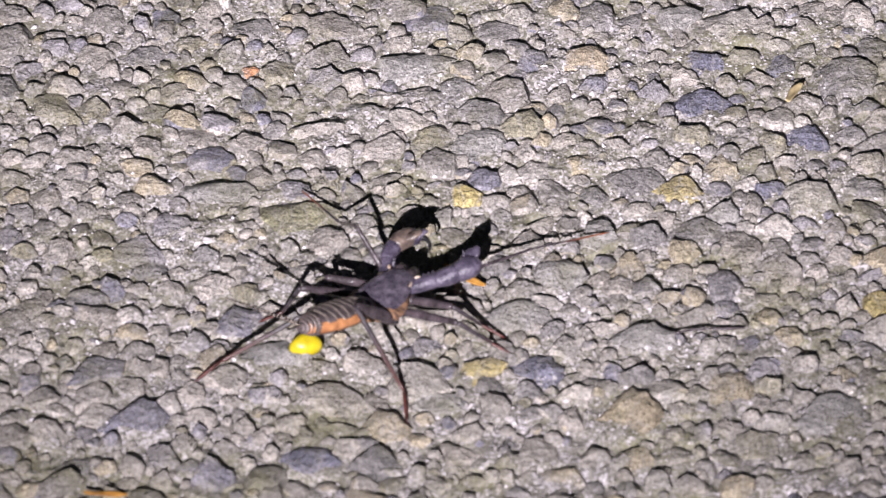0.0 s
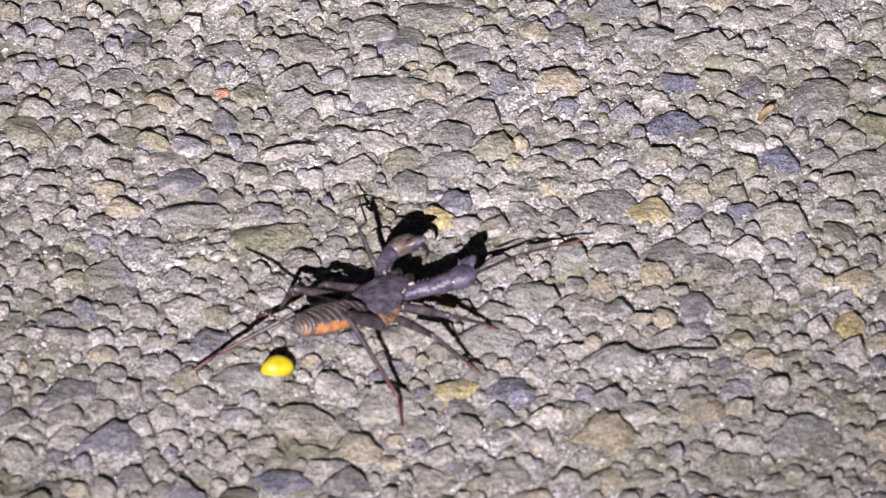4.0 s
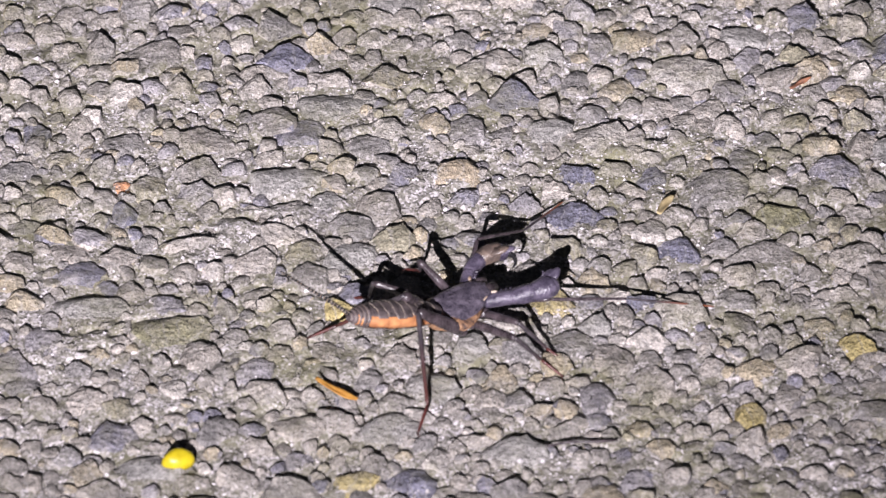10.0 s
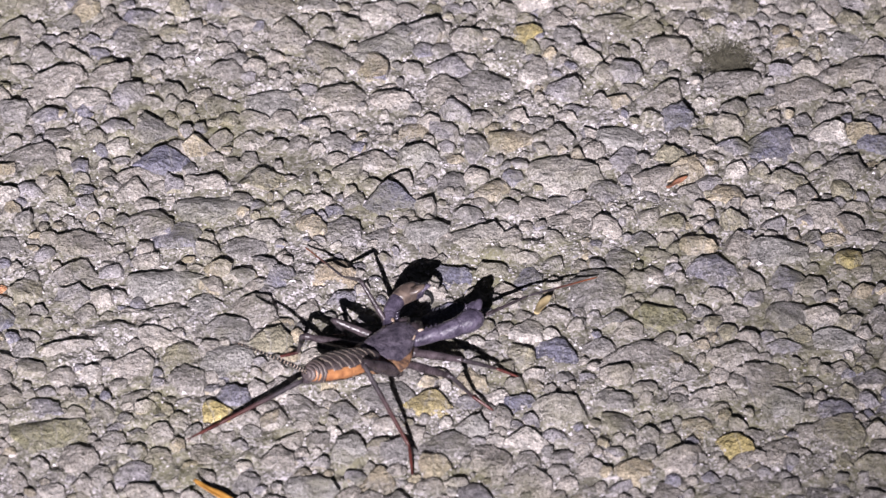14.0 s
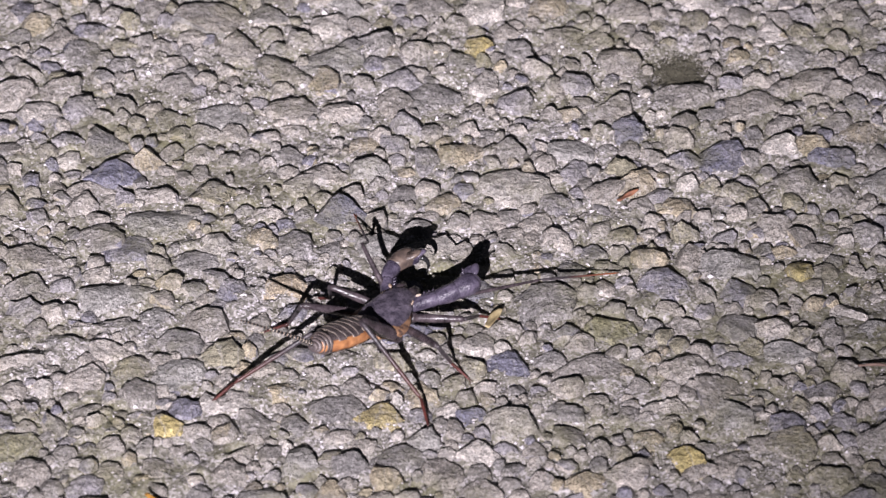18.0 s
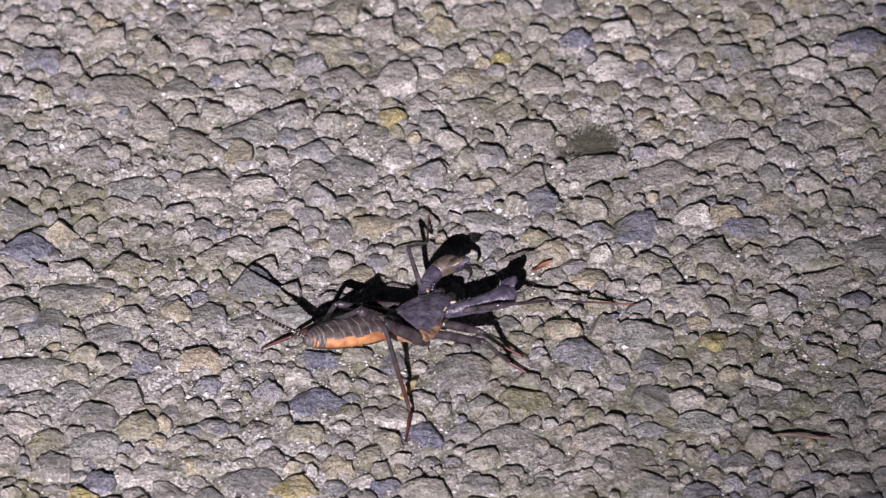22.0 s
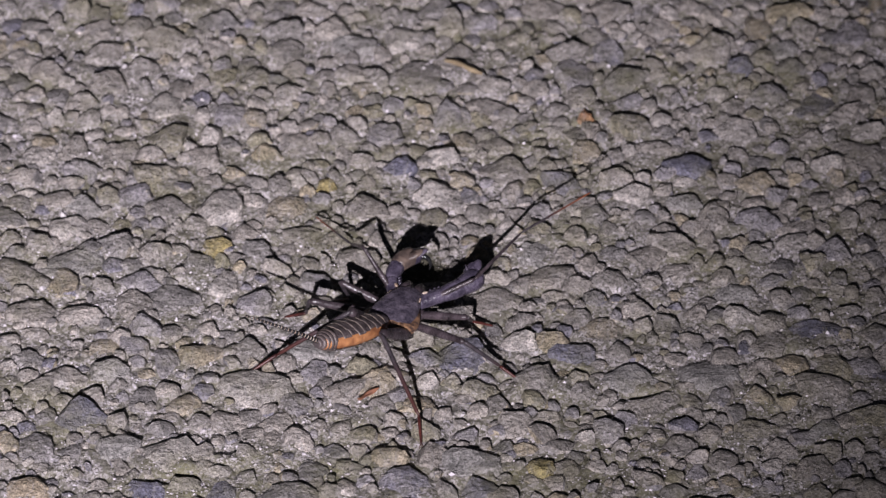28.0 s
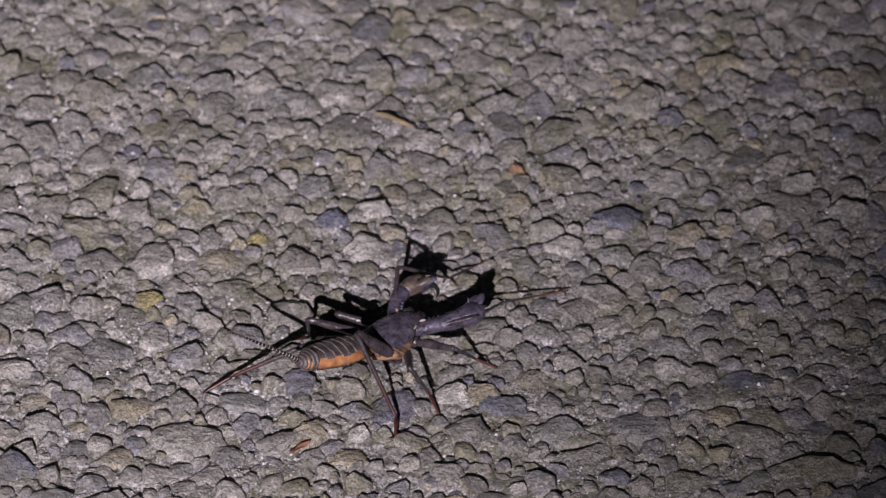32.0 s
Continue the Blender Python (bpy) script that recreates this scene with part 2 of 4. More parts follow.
def pack(rng, fixed):
    """Places for the stones: the largest first, none deep in another."""
    lo, hi, cell = np.array([-0.19, -0.20]), np.array([0.235, 0.29]), 0.009
    grid = {}

    def free(x, y, r):
        i, j = int((x - lo[0]) // cell), int((y - lo[1]) // cell)
        for a in range(i - 2, i + 3):
            for b in range(j - 2, j + 3):
                for u, v, q in grid.get((a, b), ()):
                    if (u - x) ** 2 + (v - y) ** 2 < (0.93 * (q + r)) ** 2:
                        return False
        return True

    def put(x, y, r):
        grid.setdefault((int((x - lo[0]) // cell), int((y - lo[1]) // cell)), []).append((x, y, r))

    for x, y, r in fixed:
        put(x, y, r)
    # no stones in the hollow
    put(0.0525, 0.0637, 0.0062)
    out = []
    for top, low, tries in ((5.8, 4.8, 25), (4.8, 3.6, 300), (3.6, 2.6, 1900), (2.6, 1.8, 5500), (1.9, 1.3, 10000), (1.3, 0.8, 15000)):
        for x, y, u in rng.uniform(0, 1, (tries, 3)):
            x, y = lo + (hi - lo) * (x, y)
            r = (low + (top - low) * u) * MM
            if free(x, y, r):
                put(x, y, r)
                out.append((x, y, r))
    return out


# stones that stand out: place, half width and half depth in mm, and which rock
ROCKS = [M_GREY, M_BLUE, M_YELLOW, M_TAN, M_OLIVE, M_PALE, M_ORANGE]
MARKED = [
    (-5, -28, 5.9, 5.2, 1), (17, -40, 3.3, 5.9, 1), (-33, -86, 5.3, 4.6, 0), (-65, -17, 6.6, 4.6, 0), (-114, -1, 2.8, 2.7, 1),
    (-102, -60, 7.9, 4.0, 0), (-86, -69, 6.4, 5.6, 4), (-41, -99, 5.1, 3.8, 0), (-36, -116, 5.8, 4.5, 1), (-48, -117, 3.7, 3.6, 2),
    (-59, -123, 6.1, 4.4, 5), (-80, -146, 6.0, 4.0, 1), (-114, -134, 5.3, 4.7, 1), (-19, -132, 6.5, 7.3, 3), (-55, -128, 5.3, 3.6, 0),
]
MARKED += [
    (-15, -106, 6.7, 4.2, 0), (21, -130, 6.4, 5.0, 0), (38, -28, 5.7, 4.8, 4), (0, -3, 4.3, 5.0, 5), (-11, 0, 3.8, 4.5, 0),
    (-29, -13, 4.6, 4.1, 3), (-88, -113, 9.1, 5.1, 0), (-95, -29, 2.7, 3.6, 1), (-97, -18, 1.5, 1.7, 6), (30, -93, 2.6, 3.1, 2),
    (-55, -24, 3.5, 3.9, 0), (-73, -33, 4.8, 4.0, 0), (-4, -14, 4.4, 4.4, 1), (11, -14, 3.3, 4.3, 1),
]
MARKED += [
    (-56, 9, 7.2, 5.7, 0), (16, 23, 6.8, 4.2, 5), (-18, 11, 4.5, 4.9, 1), (63, -7, 6.0, 4.9, 0), (17, -60, 5.1, 5.0, 5),
    (10, -57, 3.1, 3.2, 1), (-50, -43, 5.7, 3.8, 0), (84, 32, 5.2, 3.6, 1), (-43, 1, 3.8, 4.3, 5), (-42, 47, 5.1, 3.6, 0),
    (41, 41, 3.5, 3.0, 1), (51, -70, 3.3, 2.5, 2), (-9, -57, 4.0, 3.8, 2), (-51, -61, 3.0, 2.6, 2), (-64, 26, 4.4, 4.0, 1),
]
MARKED += [
    (72, -36, 4.0, 3.4, 0), (90, -28, 5.1, 4.2, 0), (-25, -72, 4.2, 4.8, 0), (62, -58, 4.5, 4.5, 0), (0, -65, 3.2, 3.6, 0),
]
MARKED += [
    (111, 99, 4.5, 3.5, 1), (60, 30, 6.2, 4.9, 1), (133, 38, 4.6, 4.8, 1), (118, 52, 5.2, 4.3, 0), (-17, 86, 3.3, 3.9, 0),
    (-19, 66, 6.2, 3.8, 0), (109, 25, 6.0, 4.2, 0), (95, 23, 5.2, 4.0, 0), (122, 136, 3.0, 3.8, 1), (89, 117, 1.6, 2.3, 6),
    (34, 94, 2.6, 3.1, 2), (0, 124, 3.1, 3.6, 5), (77, 68, 4.7, 3.6, 0), (10, 71, 2.4, 3.0, 2), (108, 86, 4.2, 3.5, 0),
]
MARKED += [
    (42, 145, 4.8, 3.7, 0), (132, 142, 3.0, 3.3, 0), (75, -7, 2.3, 2.3, 2), (134, 3, 4.3, 4.0, 0), (-12, 28, 4.0, 3.3, 0),
    (50, 100, 3.6, 3.1, 1), (30, 35, 4.4, 3.0, 0),
]


def laid_out():
    """Every stone's place, half axes, turn, height of its top, half height and lean; the picked ones come first."""
    rng = np.random.default_rng(11)
    fixed = [(x * MM, y * MM, 0.47 * (a + b) * MM) for x, y, a, b, _ in MARKED]
    out = []

    def add(x, y, a, b, turn):
        r = 0.5 * (a + b)
        top = min(rng.uniform(0.4, 1.75) * MM + 0.13 * r, 2.3 * MM)
        level = 0.6 if r > 4.5 * MM else 1.0
        out.append((x, y, a, b, turn, top, r * rng.uniform(0.45, 0.7), level * rng.normal(0.21, 0.13), float(np.clip(level * rng.normal(0, 0.13), -0.2, 0.16))))

    for x, y, a, b, _ in MARKED:
        add(x * MM, y * MM, a * 1.2 * MM, b * 1.2 * MM, rng.uniform(-0.3, 0.3))
    for x, y, r in pack(rng, fixed):
        e = rng.uniform(0.86, 1.2)
        add(x, y, r * 1.25 * e, r * 1.25 / e, rng.uniform(-0.7, 0.7))
    return out


STONES = laid_out()


RELIEF = {}


def ground_sheet():
    """One sheet to the horizon, fine where the animal walks."""
    def axis(lo, hi, step):
        mid = np.arange(lo, hi, step)
        out = np.geomspace(0.01, 60, 22)
        return np.concatenate([lo - out[::-1], mid, hi + out])
    xs, ys = axis(-0.17, 0.22, 0.0007), axis(-0.19, 0.28, 0.0007)
    gx, gy = np.meshgrid(xs, ys)
    rng = np.random.default_rng(3)
    z = 0.0002 + rng.normal(0, 0.00013, gx.shape)
    for size, depth in ((0.030, 0.00035), (0.012, 0.0004), (0.005, 0.0004)):
        for _ in range(6):
            k, p = rng.normal(0, 2.2 / size, 2), rng.uniform(0, 6.28)
            z += depth / 2.4 * np.sin(k[0] * gx + k[1] * gy + p) * (abs(gx) < 1) * (abs(gy) < 1)
    # binder banked up before each stone; an added trench behind it deepens its shadow
    for x, y, a, b, turn, top, *_ in STONES:
        i0, i1 = np.searchsorted(xs, (x - 1.3 * a, x + 1.3 * a))
        j0, j1 = np.searchsorted(ys, (y - b - 0.005, y + b + 0.0025))
        if i1 - i0 < 1 or j1 - j0 < 1:
            continue
        px, py = gx[j0:j1, i0:i1], gy[j0:j1, i0:i1]
        across = np.clip(1 - ((px - x) / (1.15 * a)) ** 2, 0, None)
        rim = b * np.sqrt(across)
        ahead = (y - 0.55 * rim) - py
        bank = 0.48 * top * np.clip(1 - ahead / (0.0008 + 0.6 * b), 0, 1) * np.sqrt(across) * (py < y)
        z[j0:j1, i0:i1] = np.maximum(z[j0:j1, i0:i1], bank)
        behind = py - (y + 0.72 * rim)
        z[j0:j1, i0:i1] -= 0.0021 * across * np.exp(-((behind - 0.0007) / 0.001) ** 2) * (b > 0.0014)
    z = np.maximum(z, -0.0024)
    # a worn hollow with moss in it
    z -= 0.0026 * np.exp(-((gx - 0.0525) / 0.007) ** 2 - ((gy - 0.0637) / 0.006) ** 2)
    RELIEF.update(xs=xs, ys=ys, z=z)
    verts = np.stack([gx, gy, z], -1).reshape(-1, 3)
    w, h = len(xs), len(ys)
    a = (np.arange(h - 1)[:, None] * w + np.arange(w - 1)).ravel()
    faces = np.stack([a, a + 1, a + w + 1, a + w], -1)
    return mesh_object("ground", verts.tolist(), faces.tolist(), M_BINDER)


ground = tagged(ground_sheet(), "worn grey asphalt with exposed aggregate stones", "asphalt ground", kind="structure")

def stones():
    rng = np.random.default_rng(12)
    shapes = []
    for k in range(26):
        me = bpy.data.meshes.new("stone")
        me.from_pydata(stone_shape(rng, BALL).tolist(), [], BALL_FACES.tolist())
        me.shade_smooth()
        me.set_sharp_from_angle(angle=radians(26))
        me.materials.append(M_STONE)
        shapes.append(me)

    def setting(x, y, a, b, turn, top, half, lean, tip):
        m = Matrix.Translation((x, y, top - half * 0.54)) @ Euler((lean, tip, 0)).to_matrix().to_4x4() @ Matrix.Rotation(turn, 4, "Z")
        return m @ Matrix.Diagonal((a, b, half, 1))

    for row, (*_, rock) in zip(STONES, MARKED):
        me = shapes[rng.integers(len(shapes))].copy()
        me.materials[0] = ROCKS[rock]
        ob = new("stone", me)
        ob.parent = ground
        ob.matrix_basis = setting(*row)
    near, far = [], []
    for row in STONES[len(MARKED):]:
        # the strip of ground along which the animal walks
        x, y, r = row[0] + 0.06, row[1] + 0.10, 0.5 * (row[2] + row[3])
        s, across = x * 0.563 + y * 0.826, abs(-x * 0.826 + y * 0.563)
        (near if r > 2.9 * MM and across < 0.05 and -0.05 < s < 0.33 and len(near) < 225 else far).append(row)
    for row in near:
        ob = new("stone", shapes[rng.integers(len(shapes))])
        ob.parent = ground
        ob.matrix_basis = setting(*row)
    verts, faces, n = [], [], 0
    for row in far:
        m = np.array(setting(*row))
        ball, f = (BALL, BALL_FACES) if row[2] + row[3] > 7.2 * MM else (BALL2, BALL2_FACES)
        v = stone_shape(rng, ball)
        verts.append(v @ m[:3, :3].T + m[:3, 3])
        faces.append(f + n)
        n += len(v)
    ob = mesh_object("aggregate", np.concatenate(verts).tolist(), np.concatenate(faces).tolist(), M_STONES, ground)
    ob.data.set_sharp_from_angle(angle=radians(28))
    tagged(ob, kind="stuff")


def grains():
    """Loose grit and broken mineral on the binder, too small to count."""
    rng = np.random.default_rng(23)
    ball = np.array([(1, 0, 0), (-1, 0, 0), (0, 1, 0), (0, -1, 0), (0, 0, 1), (0, 0, -1)], float)
    faces = np.array([(0, 2, 4), (2, 1, 4), (1, 3, 4), (3, 0, 4), (2, 0, 5), (1, 2, 5), (3, 1, 5), (0, 3, 5)])
    count = 190000
    # thicker in drifts
    xy = rng.uniform((-0.16, -0.18), (0.21, 0.265), (count * 4, 2))
    drift = sum(np.sin(xy @ rng.normal(0, 110, 2) + rng.uniform(0, 6)) for _ in range(5))
    xy = xy[drift + rng.normal(0, 2.2, len(xy)) > 0.5][:count]
    xy = xy[np.hypot(xy[:, 0] - 0.0525, xy[:, 1] - 0.0637) > 0.0085]
    size = rng.lognormal(math.log(0.18), 0.45, len(xy)) * MM
    v = ball[None] * size[:, None, None] * rng.uniform(0.55, 1.3, (len(xy), len(ball), 1)) * rng.uniform(0.6, 1.3, (len(xy), 1, 3)) * (1.2, 1.2, 0.8)
    turn = rng.uniform(0, 6.28, len(xy))
    c, q = np.cos(turn)[:, None], np.sin(turn)[:, None]
    v = np.stack([v[..., 0] * c - v[..., 1] * q, v[..., 0] * q + v[..., 1] * c, v[..., 2]], -1)
    # each grain lies on the sheet
    i, j = np.searchsorted(RELIEF["xs"], xy[:, 0]), np.searchsorted(RELIEF["ys"], xy[:, 1])
    v += np.concatenate([xy, (RELIEF["z"][j, i] + 0.25 * size)[:, None]], 1)[:, None]
    f = faces[None] + (np.arange(len(xy)) * len(ball))[:, None, None]
    ob = mesh_object("grit", v.reshape(-1, 3).tolist(), f.reshape(-1, 3).tolist(), M_GRIT, ground, False)
    tagged(ob, kind="stuff")


# ---- the whip scorpion ----
def part(name, bm, mat, parent, label=""):
    me = bpy.data.meshes.new(name)
    bmesh.ops.recalc_face_normals(bm, faces=bm.faces)
    bm.to_mesh(me)
    bm.free()
    me.shade_smooth()
    for m in mat if isinstance(mat, (list, tuple)) else [mat]:
        me.materials.append(m)
    ob = new(name, me)
    ob.parent = parent
    if label:
        tagged(ob, label)
    return ob


def loft(bm, rings, sides=18, cap=True, mat=0, lo=0.0, hi=1.0):
    """Skin over rings of (centre, right, up, half width, half height, squareness), in mm. lo..hi: the stretch of the turn, closed when whole."""
    whole = hi - lo > 0.999
    count = sides if whole else sides + 1
    rows = []
    for c, right, up, a, b, q in rings:
        row = []
        for k in range(count):
            w = 2 * math.pi * (lo + (hi - lo) * k / sides)
            x, y = math.cos(w), math.sin(w)
            x = math.copysign(abs(x) ** q, x)
            y = math.copysign(abs(y) ** q, y)
            row.append(bm.verts.new((Vector(c) + Vector(right) * (a * x) + Vector(up) * (b * y)) * MM))
        rows.append(row)
    for r0, r1 in zip(rows, rows[1:]):
        for k in range(count if whole else count - 1):
            f = bm.faces.new((r0[k], r0[(k + 1) % count], r1[(k + 1) % count], r1[k]))
            f.material_index = mat
    if cap and whole:
        for row in (rows[0], rows[-1]):
            f = bm.faces.new(row)
            f.material_index = mat
    return bm


def along(points, sizes, q=1.0, flat=1.0):
    """Rings along a line of points, in mm, each with its half thickness."""
    pts = [Vector(p) for p in points]
    rings = []
    for k, p in enumerate(pts):
        d = (pts[min(k + 1, len(pts) - 1)] - pts[max(k - 1, 0)]).normalized()
        right = d.cross(Vector((0, 0, 1)))
        right = right.normalized() if right.length > 1e-4 else Vector((0, 1, 0))
        up = right.cross(d)
        rings.append((p, right, up, sizes[k], sizes[k] * flat, q))
    return rings


def tube(points, sizes, sides=10, q=1.0, flat=1.0, bm=None, mat=0):
    return loft(bm or bmesh.new(), along(points, sizes, q, flat), sides, mat=mat)


def smooth_line(points, steps=5):
    """A rounded line through the points."""
    pts = [Vector(p) for p in points]
    out = []
    for k in range(len(pts) - 1):
        a, b, c, d = pts[max(k - 1, 0)], pts[k], pts[k + 1], pts[min(k + 2, len(pts) - 1)]
        for s in range(steps):
            t = s / steps
            out.append(0.5 * ((2 * b) + (c - a) * t + (2 * a - 5 * b + 4 * c - d) * t * t + (3 * b - a - 3 * c + d) * t ** 3))
    return out + [pts[-1]]


FEMUR = {1: 11.5, 2: 10.2, 3: 13.6, 4: 13.5}
TIBIA = {1: 16.0, 2: 8.8, 3: 9.6, 4: 19.5}
TARSUS = {1: 18.0, 2: 5.0, 3: 5.0, 4: 6.5}
THICK = {1: 0.55, 2: 0.85, 3: 0.9, 4: 1.0}
HIP = {1: (11.3, 3.0, 5.6), 2: (8.3, 3.8, 4.6), 3: (4.3, 4.3, 4.6), 4: (1.4, 4.2, 4.4)}
WAIST = Vector((1.2, 0, 7.0))
ABDOMEN = 22.0


def limb_piece(name, length, a, b, mat, parent, bulge=0.15, tip=False):
    """A limb segment along +x from its joint."""
    bm = bmesh.new()
    xs = [0, 0.04, 0.12, 0.35, 0.6, 0.85, 0.94, 1.0]
    sizes = []
    for u in xs:
        s = a + (b - a) * u
        s *= 1 + bulge * math.sin(math.pi * min(1, u * 1.25))
        if u in (0, 1.0):
            s *= 0.55 if not (tip and u == 1.0) else 0.2
        if u == 0.94 and not tip:
            s *= 1.12
        sizes.append(s)
    loft(bm, [((u * length, 0, 0), (0, 1, 0), (0, 0, 1), s, s * 1.05, 1) for u, s in zip(xs, sizes)], 10)
    if tip:
        for side in (-1, 1):
            tube([(length * 0.97, 0, 0), (length + 0.5, 0.35 * side, -0.15), (length + 0.8, 0.4 * side, -0.6)], [0.12, 0.09, 0.02], 5, bm=bm)
    else:
        # short bristles
        for k in range(7):
            u, w = 0.15 + 0.11 * k, k * 2.4
            x, y, z = u * length, math.cos(w), math.sin(w)
            s = a + (b - a) * u
            tube([(x, y * s * 0.9, z * s * 0.9), (x + 0.5, y * (s + 0.7), z * (s + 0.7))], [0.05, 0.015], 4, bm=bm)
    return part(name, bm, mat, parent)


def whip_scorpion():
    """Local frame: x ahead, y to its left, origin on the ground under the waist."""
    body = new("whip_scorpion")
    tagged(body, "dark purplish-brown whip scorpion with orange flanks walking on asphalt", "whip scorpion")
    X, Y, Z = (1, 0, 0), (0, 1, 0), (0, 0, 1)
    # carapace: long, low, narrower in front, with a faint keel
    prof = [(-1.7, 3.0, 0.5), (-1.2, 4.1, 1.1), (-0.2, 4.8, 1.5), (1.6, 5.2, 1.9), (4.0, 5.1, 2.15), (6.8, 4.6, 2.2), (9.4, 3.9, 2.0), (11.6, 3.2, 1.7), (12.9, 2.4, 1.2), (13.5, 1.2, 0.5)]
    bm = loft(bmesh.new(), [((x * 0.95, 0, 6.4 + 0.04 * x), Y, Z, a * 0.95, b, 0.8) for x, a, b in prof], 28)
    for v in bm.verts:
        x, y, z = v.co / MM
        if z > 6.6:
            v.co.z += MM * (0.28 * math.exp(-(y / 0.5) ** 2) - 0.25 * math.exp(-((abs(y) - 1.6) / 0.6) ** 2) * math.exp(-((x - 5) / 3) ** 2))
    rough = random.Random(5)
    for v in bm.verts:
        v.co += v.co.normalized() * rough.uniform(-0.09, 0.09) * MM
    carapace = part("carapace", bm, M_SHELL, body, "dull purple-grey carapace")
    for side in (-1, 1):
        bm = bmesh.new()
        bmesh.ops.create_uvsphere(bm, u_segments=10, v_segments=6, radius=0.32 * MM, matrix=Matrix.Translation(Vector((11.2, 0.45 * side, 8.4)) * MM))
        part("eye", bm, M_EYE, carapace, "glossy black eye")
        bm = bmesh.new()
        for k in range(3):
            bmesh.ops.create_uvsphere(bm, u_segments=8, v_segments=5, radius=0.22 * MM, matrix=Matrix.Translation(Vector((9.6 - 0.45 * k, (3.3 + 0.12 * k) * side, 7.7)) * MM))
        part("side_eye", bm, M_PALEBIT, carapace, "cluster of small pale side eyes")
    # soft skin under the carapace rim and round the waist
    bm = loft(bmesh.new(), [((x, 0, z), Y, Z, a, b, 0.9) for x, z, a, b in ((-3.2, 6.9, 2.6, 1.5), (-1.6, 6.5, 4.4, 1.6), (0.4, 6.2, 6.1, 1.7), (2.5, 6.1, 6.2, 1.5), (5, 5.9, 5.4, 1.4), (8, 5.9, 4.2, 1.2))], 20)
    part("waist_membrane", bm, M_MEMBRANE, body, "pale orange waist and side skin")
    bm = loft(bmesh.new(), [((x, 0, z), Y, Z, a, b, 0.9) for x, z, a, b in ((-0.5, 4.6, 2.0, 0.8), (1, 4.4, 3.8, 1.2), (6, 4.4, 4.0, 1.3), (11, 4.8, 3.0, 1.2), (13, 5.3, 2.0, 0.9))], 16)
    part("sternum", bm, M_LEG, body)
    for side in (-1, 1):
        bm = tube([(10.6, 1.3 * side, 6.8), (12.4, 1.4 * side, 7.1), (13.8, 1.4 * side, 6.9), (14.6, 1.0 * side, 5.8)], [0.9, 1.3, 1.1, 0.2], 12)
        part("chelicera", bm, M_LEG, body, "glossy dark chelicera")
        # bright soft joint at the root of the palp
        bm = bmesh.new()
        bmesh.ops.create_uvsphere(bm, u_segments=12, v_segments=8, radius=0.6 * MM, matrix=Matrix.Translation(Vector((11.9, 3.3 * side, 7.75)) * MM) @ Matrix.Rotation(0.7 * side, 4, "Z") @ Matrix.Diagonal((1.1, 0.6, 0.5, 1)))
        part("palp_joint", bm, M_PALEBIT, body, "pale cream joint")
        palp(body, side)
    tail(body)
    legs = {}
    for side in (-1, 1):
        for n in (1, 2, 3, 4):
            hx, hy, hz = HIP[n]
            bm = tube([(hx, hy * 0.55 * side, hz - 0.4), (hx, hy * side, hz), (hx - (0.4 if n > 2 else -0.4), (hy + 1.0) * side, hz + 0.3)], [1.1, 1.25, 0.8], 10)
            leg = part("feeler_leg" if n == 1 else "leg", bm, M_LEG, body, "long thin feeler leg" if n == 1 else "")
            t = THICK[n]
            legs[side, n] = (
                limb_piece("femur", FEMUR[n], t * (1.08 if n == 4 else 0.9), t * (0.95 if n == 4 else 0.72), M_LEG, leg, 0.25),
                limb_piece("tibia", TIBIA[n], t * 0.52 if n > 1 else 0.38, t * 0.36 if n > 1 else 0.24, M_FEELER if n > 1 else M_LEG, leg, 0.1),
                limb_piece("tarsus", TARSUS[n], t * 0.38 if n > 1 else 0.25, t * 0.24 if n > 1 else 0.13, M_TARSUS if n > 1 else M_FEELTIP, leg, 0.1, n > 1),
            )
    return body, legs


PALP_LINE = {
    -1: [(9.6, 2.6, 6.2), (12.4, 4.8, 6.6), (15.0, 7.2, 7.1), (17.6, 9.2, 7.7), (20.0, 10.5, 8.2), (21.8, 10.6, 8.4)],
    1: [(9.6, 2.5, 6.2), (12.2, 4.3, 6.7), (15.1, 5.6, 7.4), (18.2, 5.7, 8.2), (21.0, 4.6, 8.6), (22.8, 2.8, 8.1)],
}


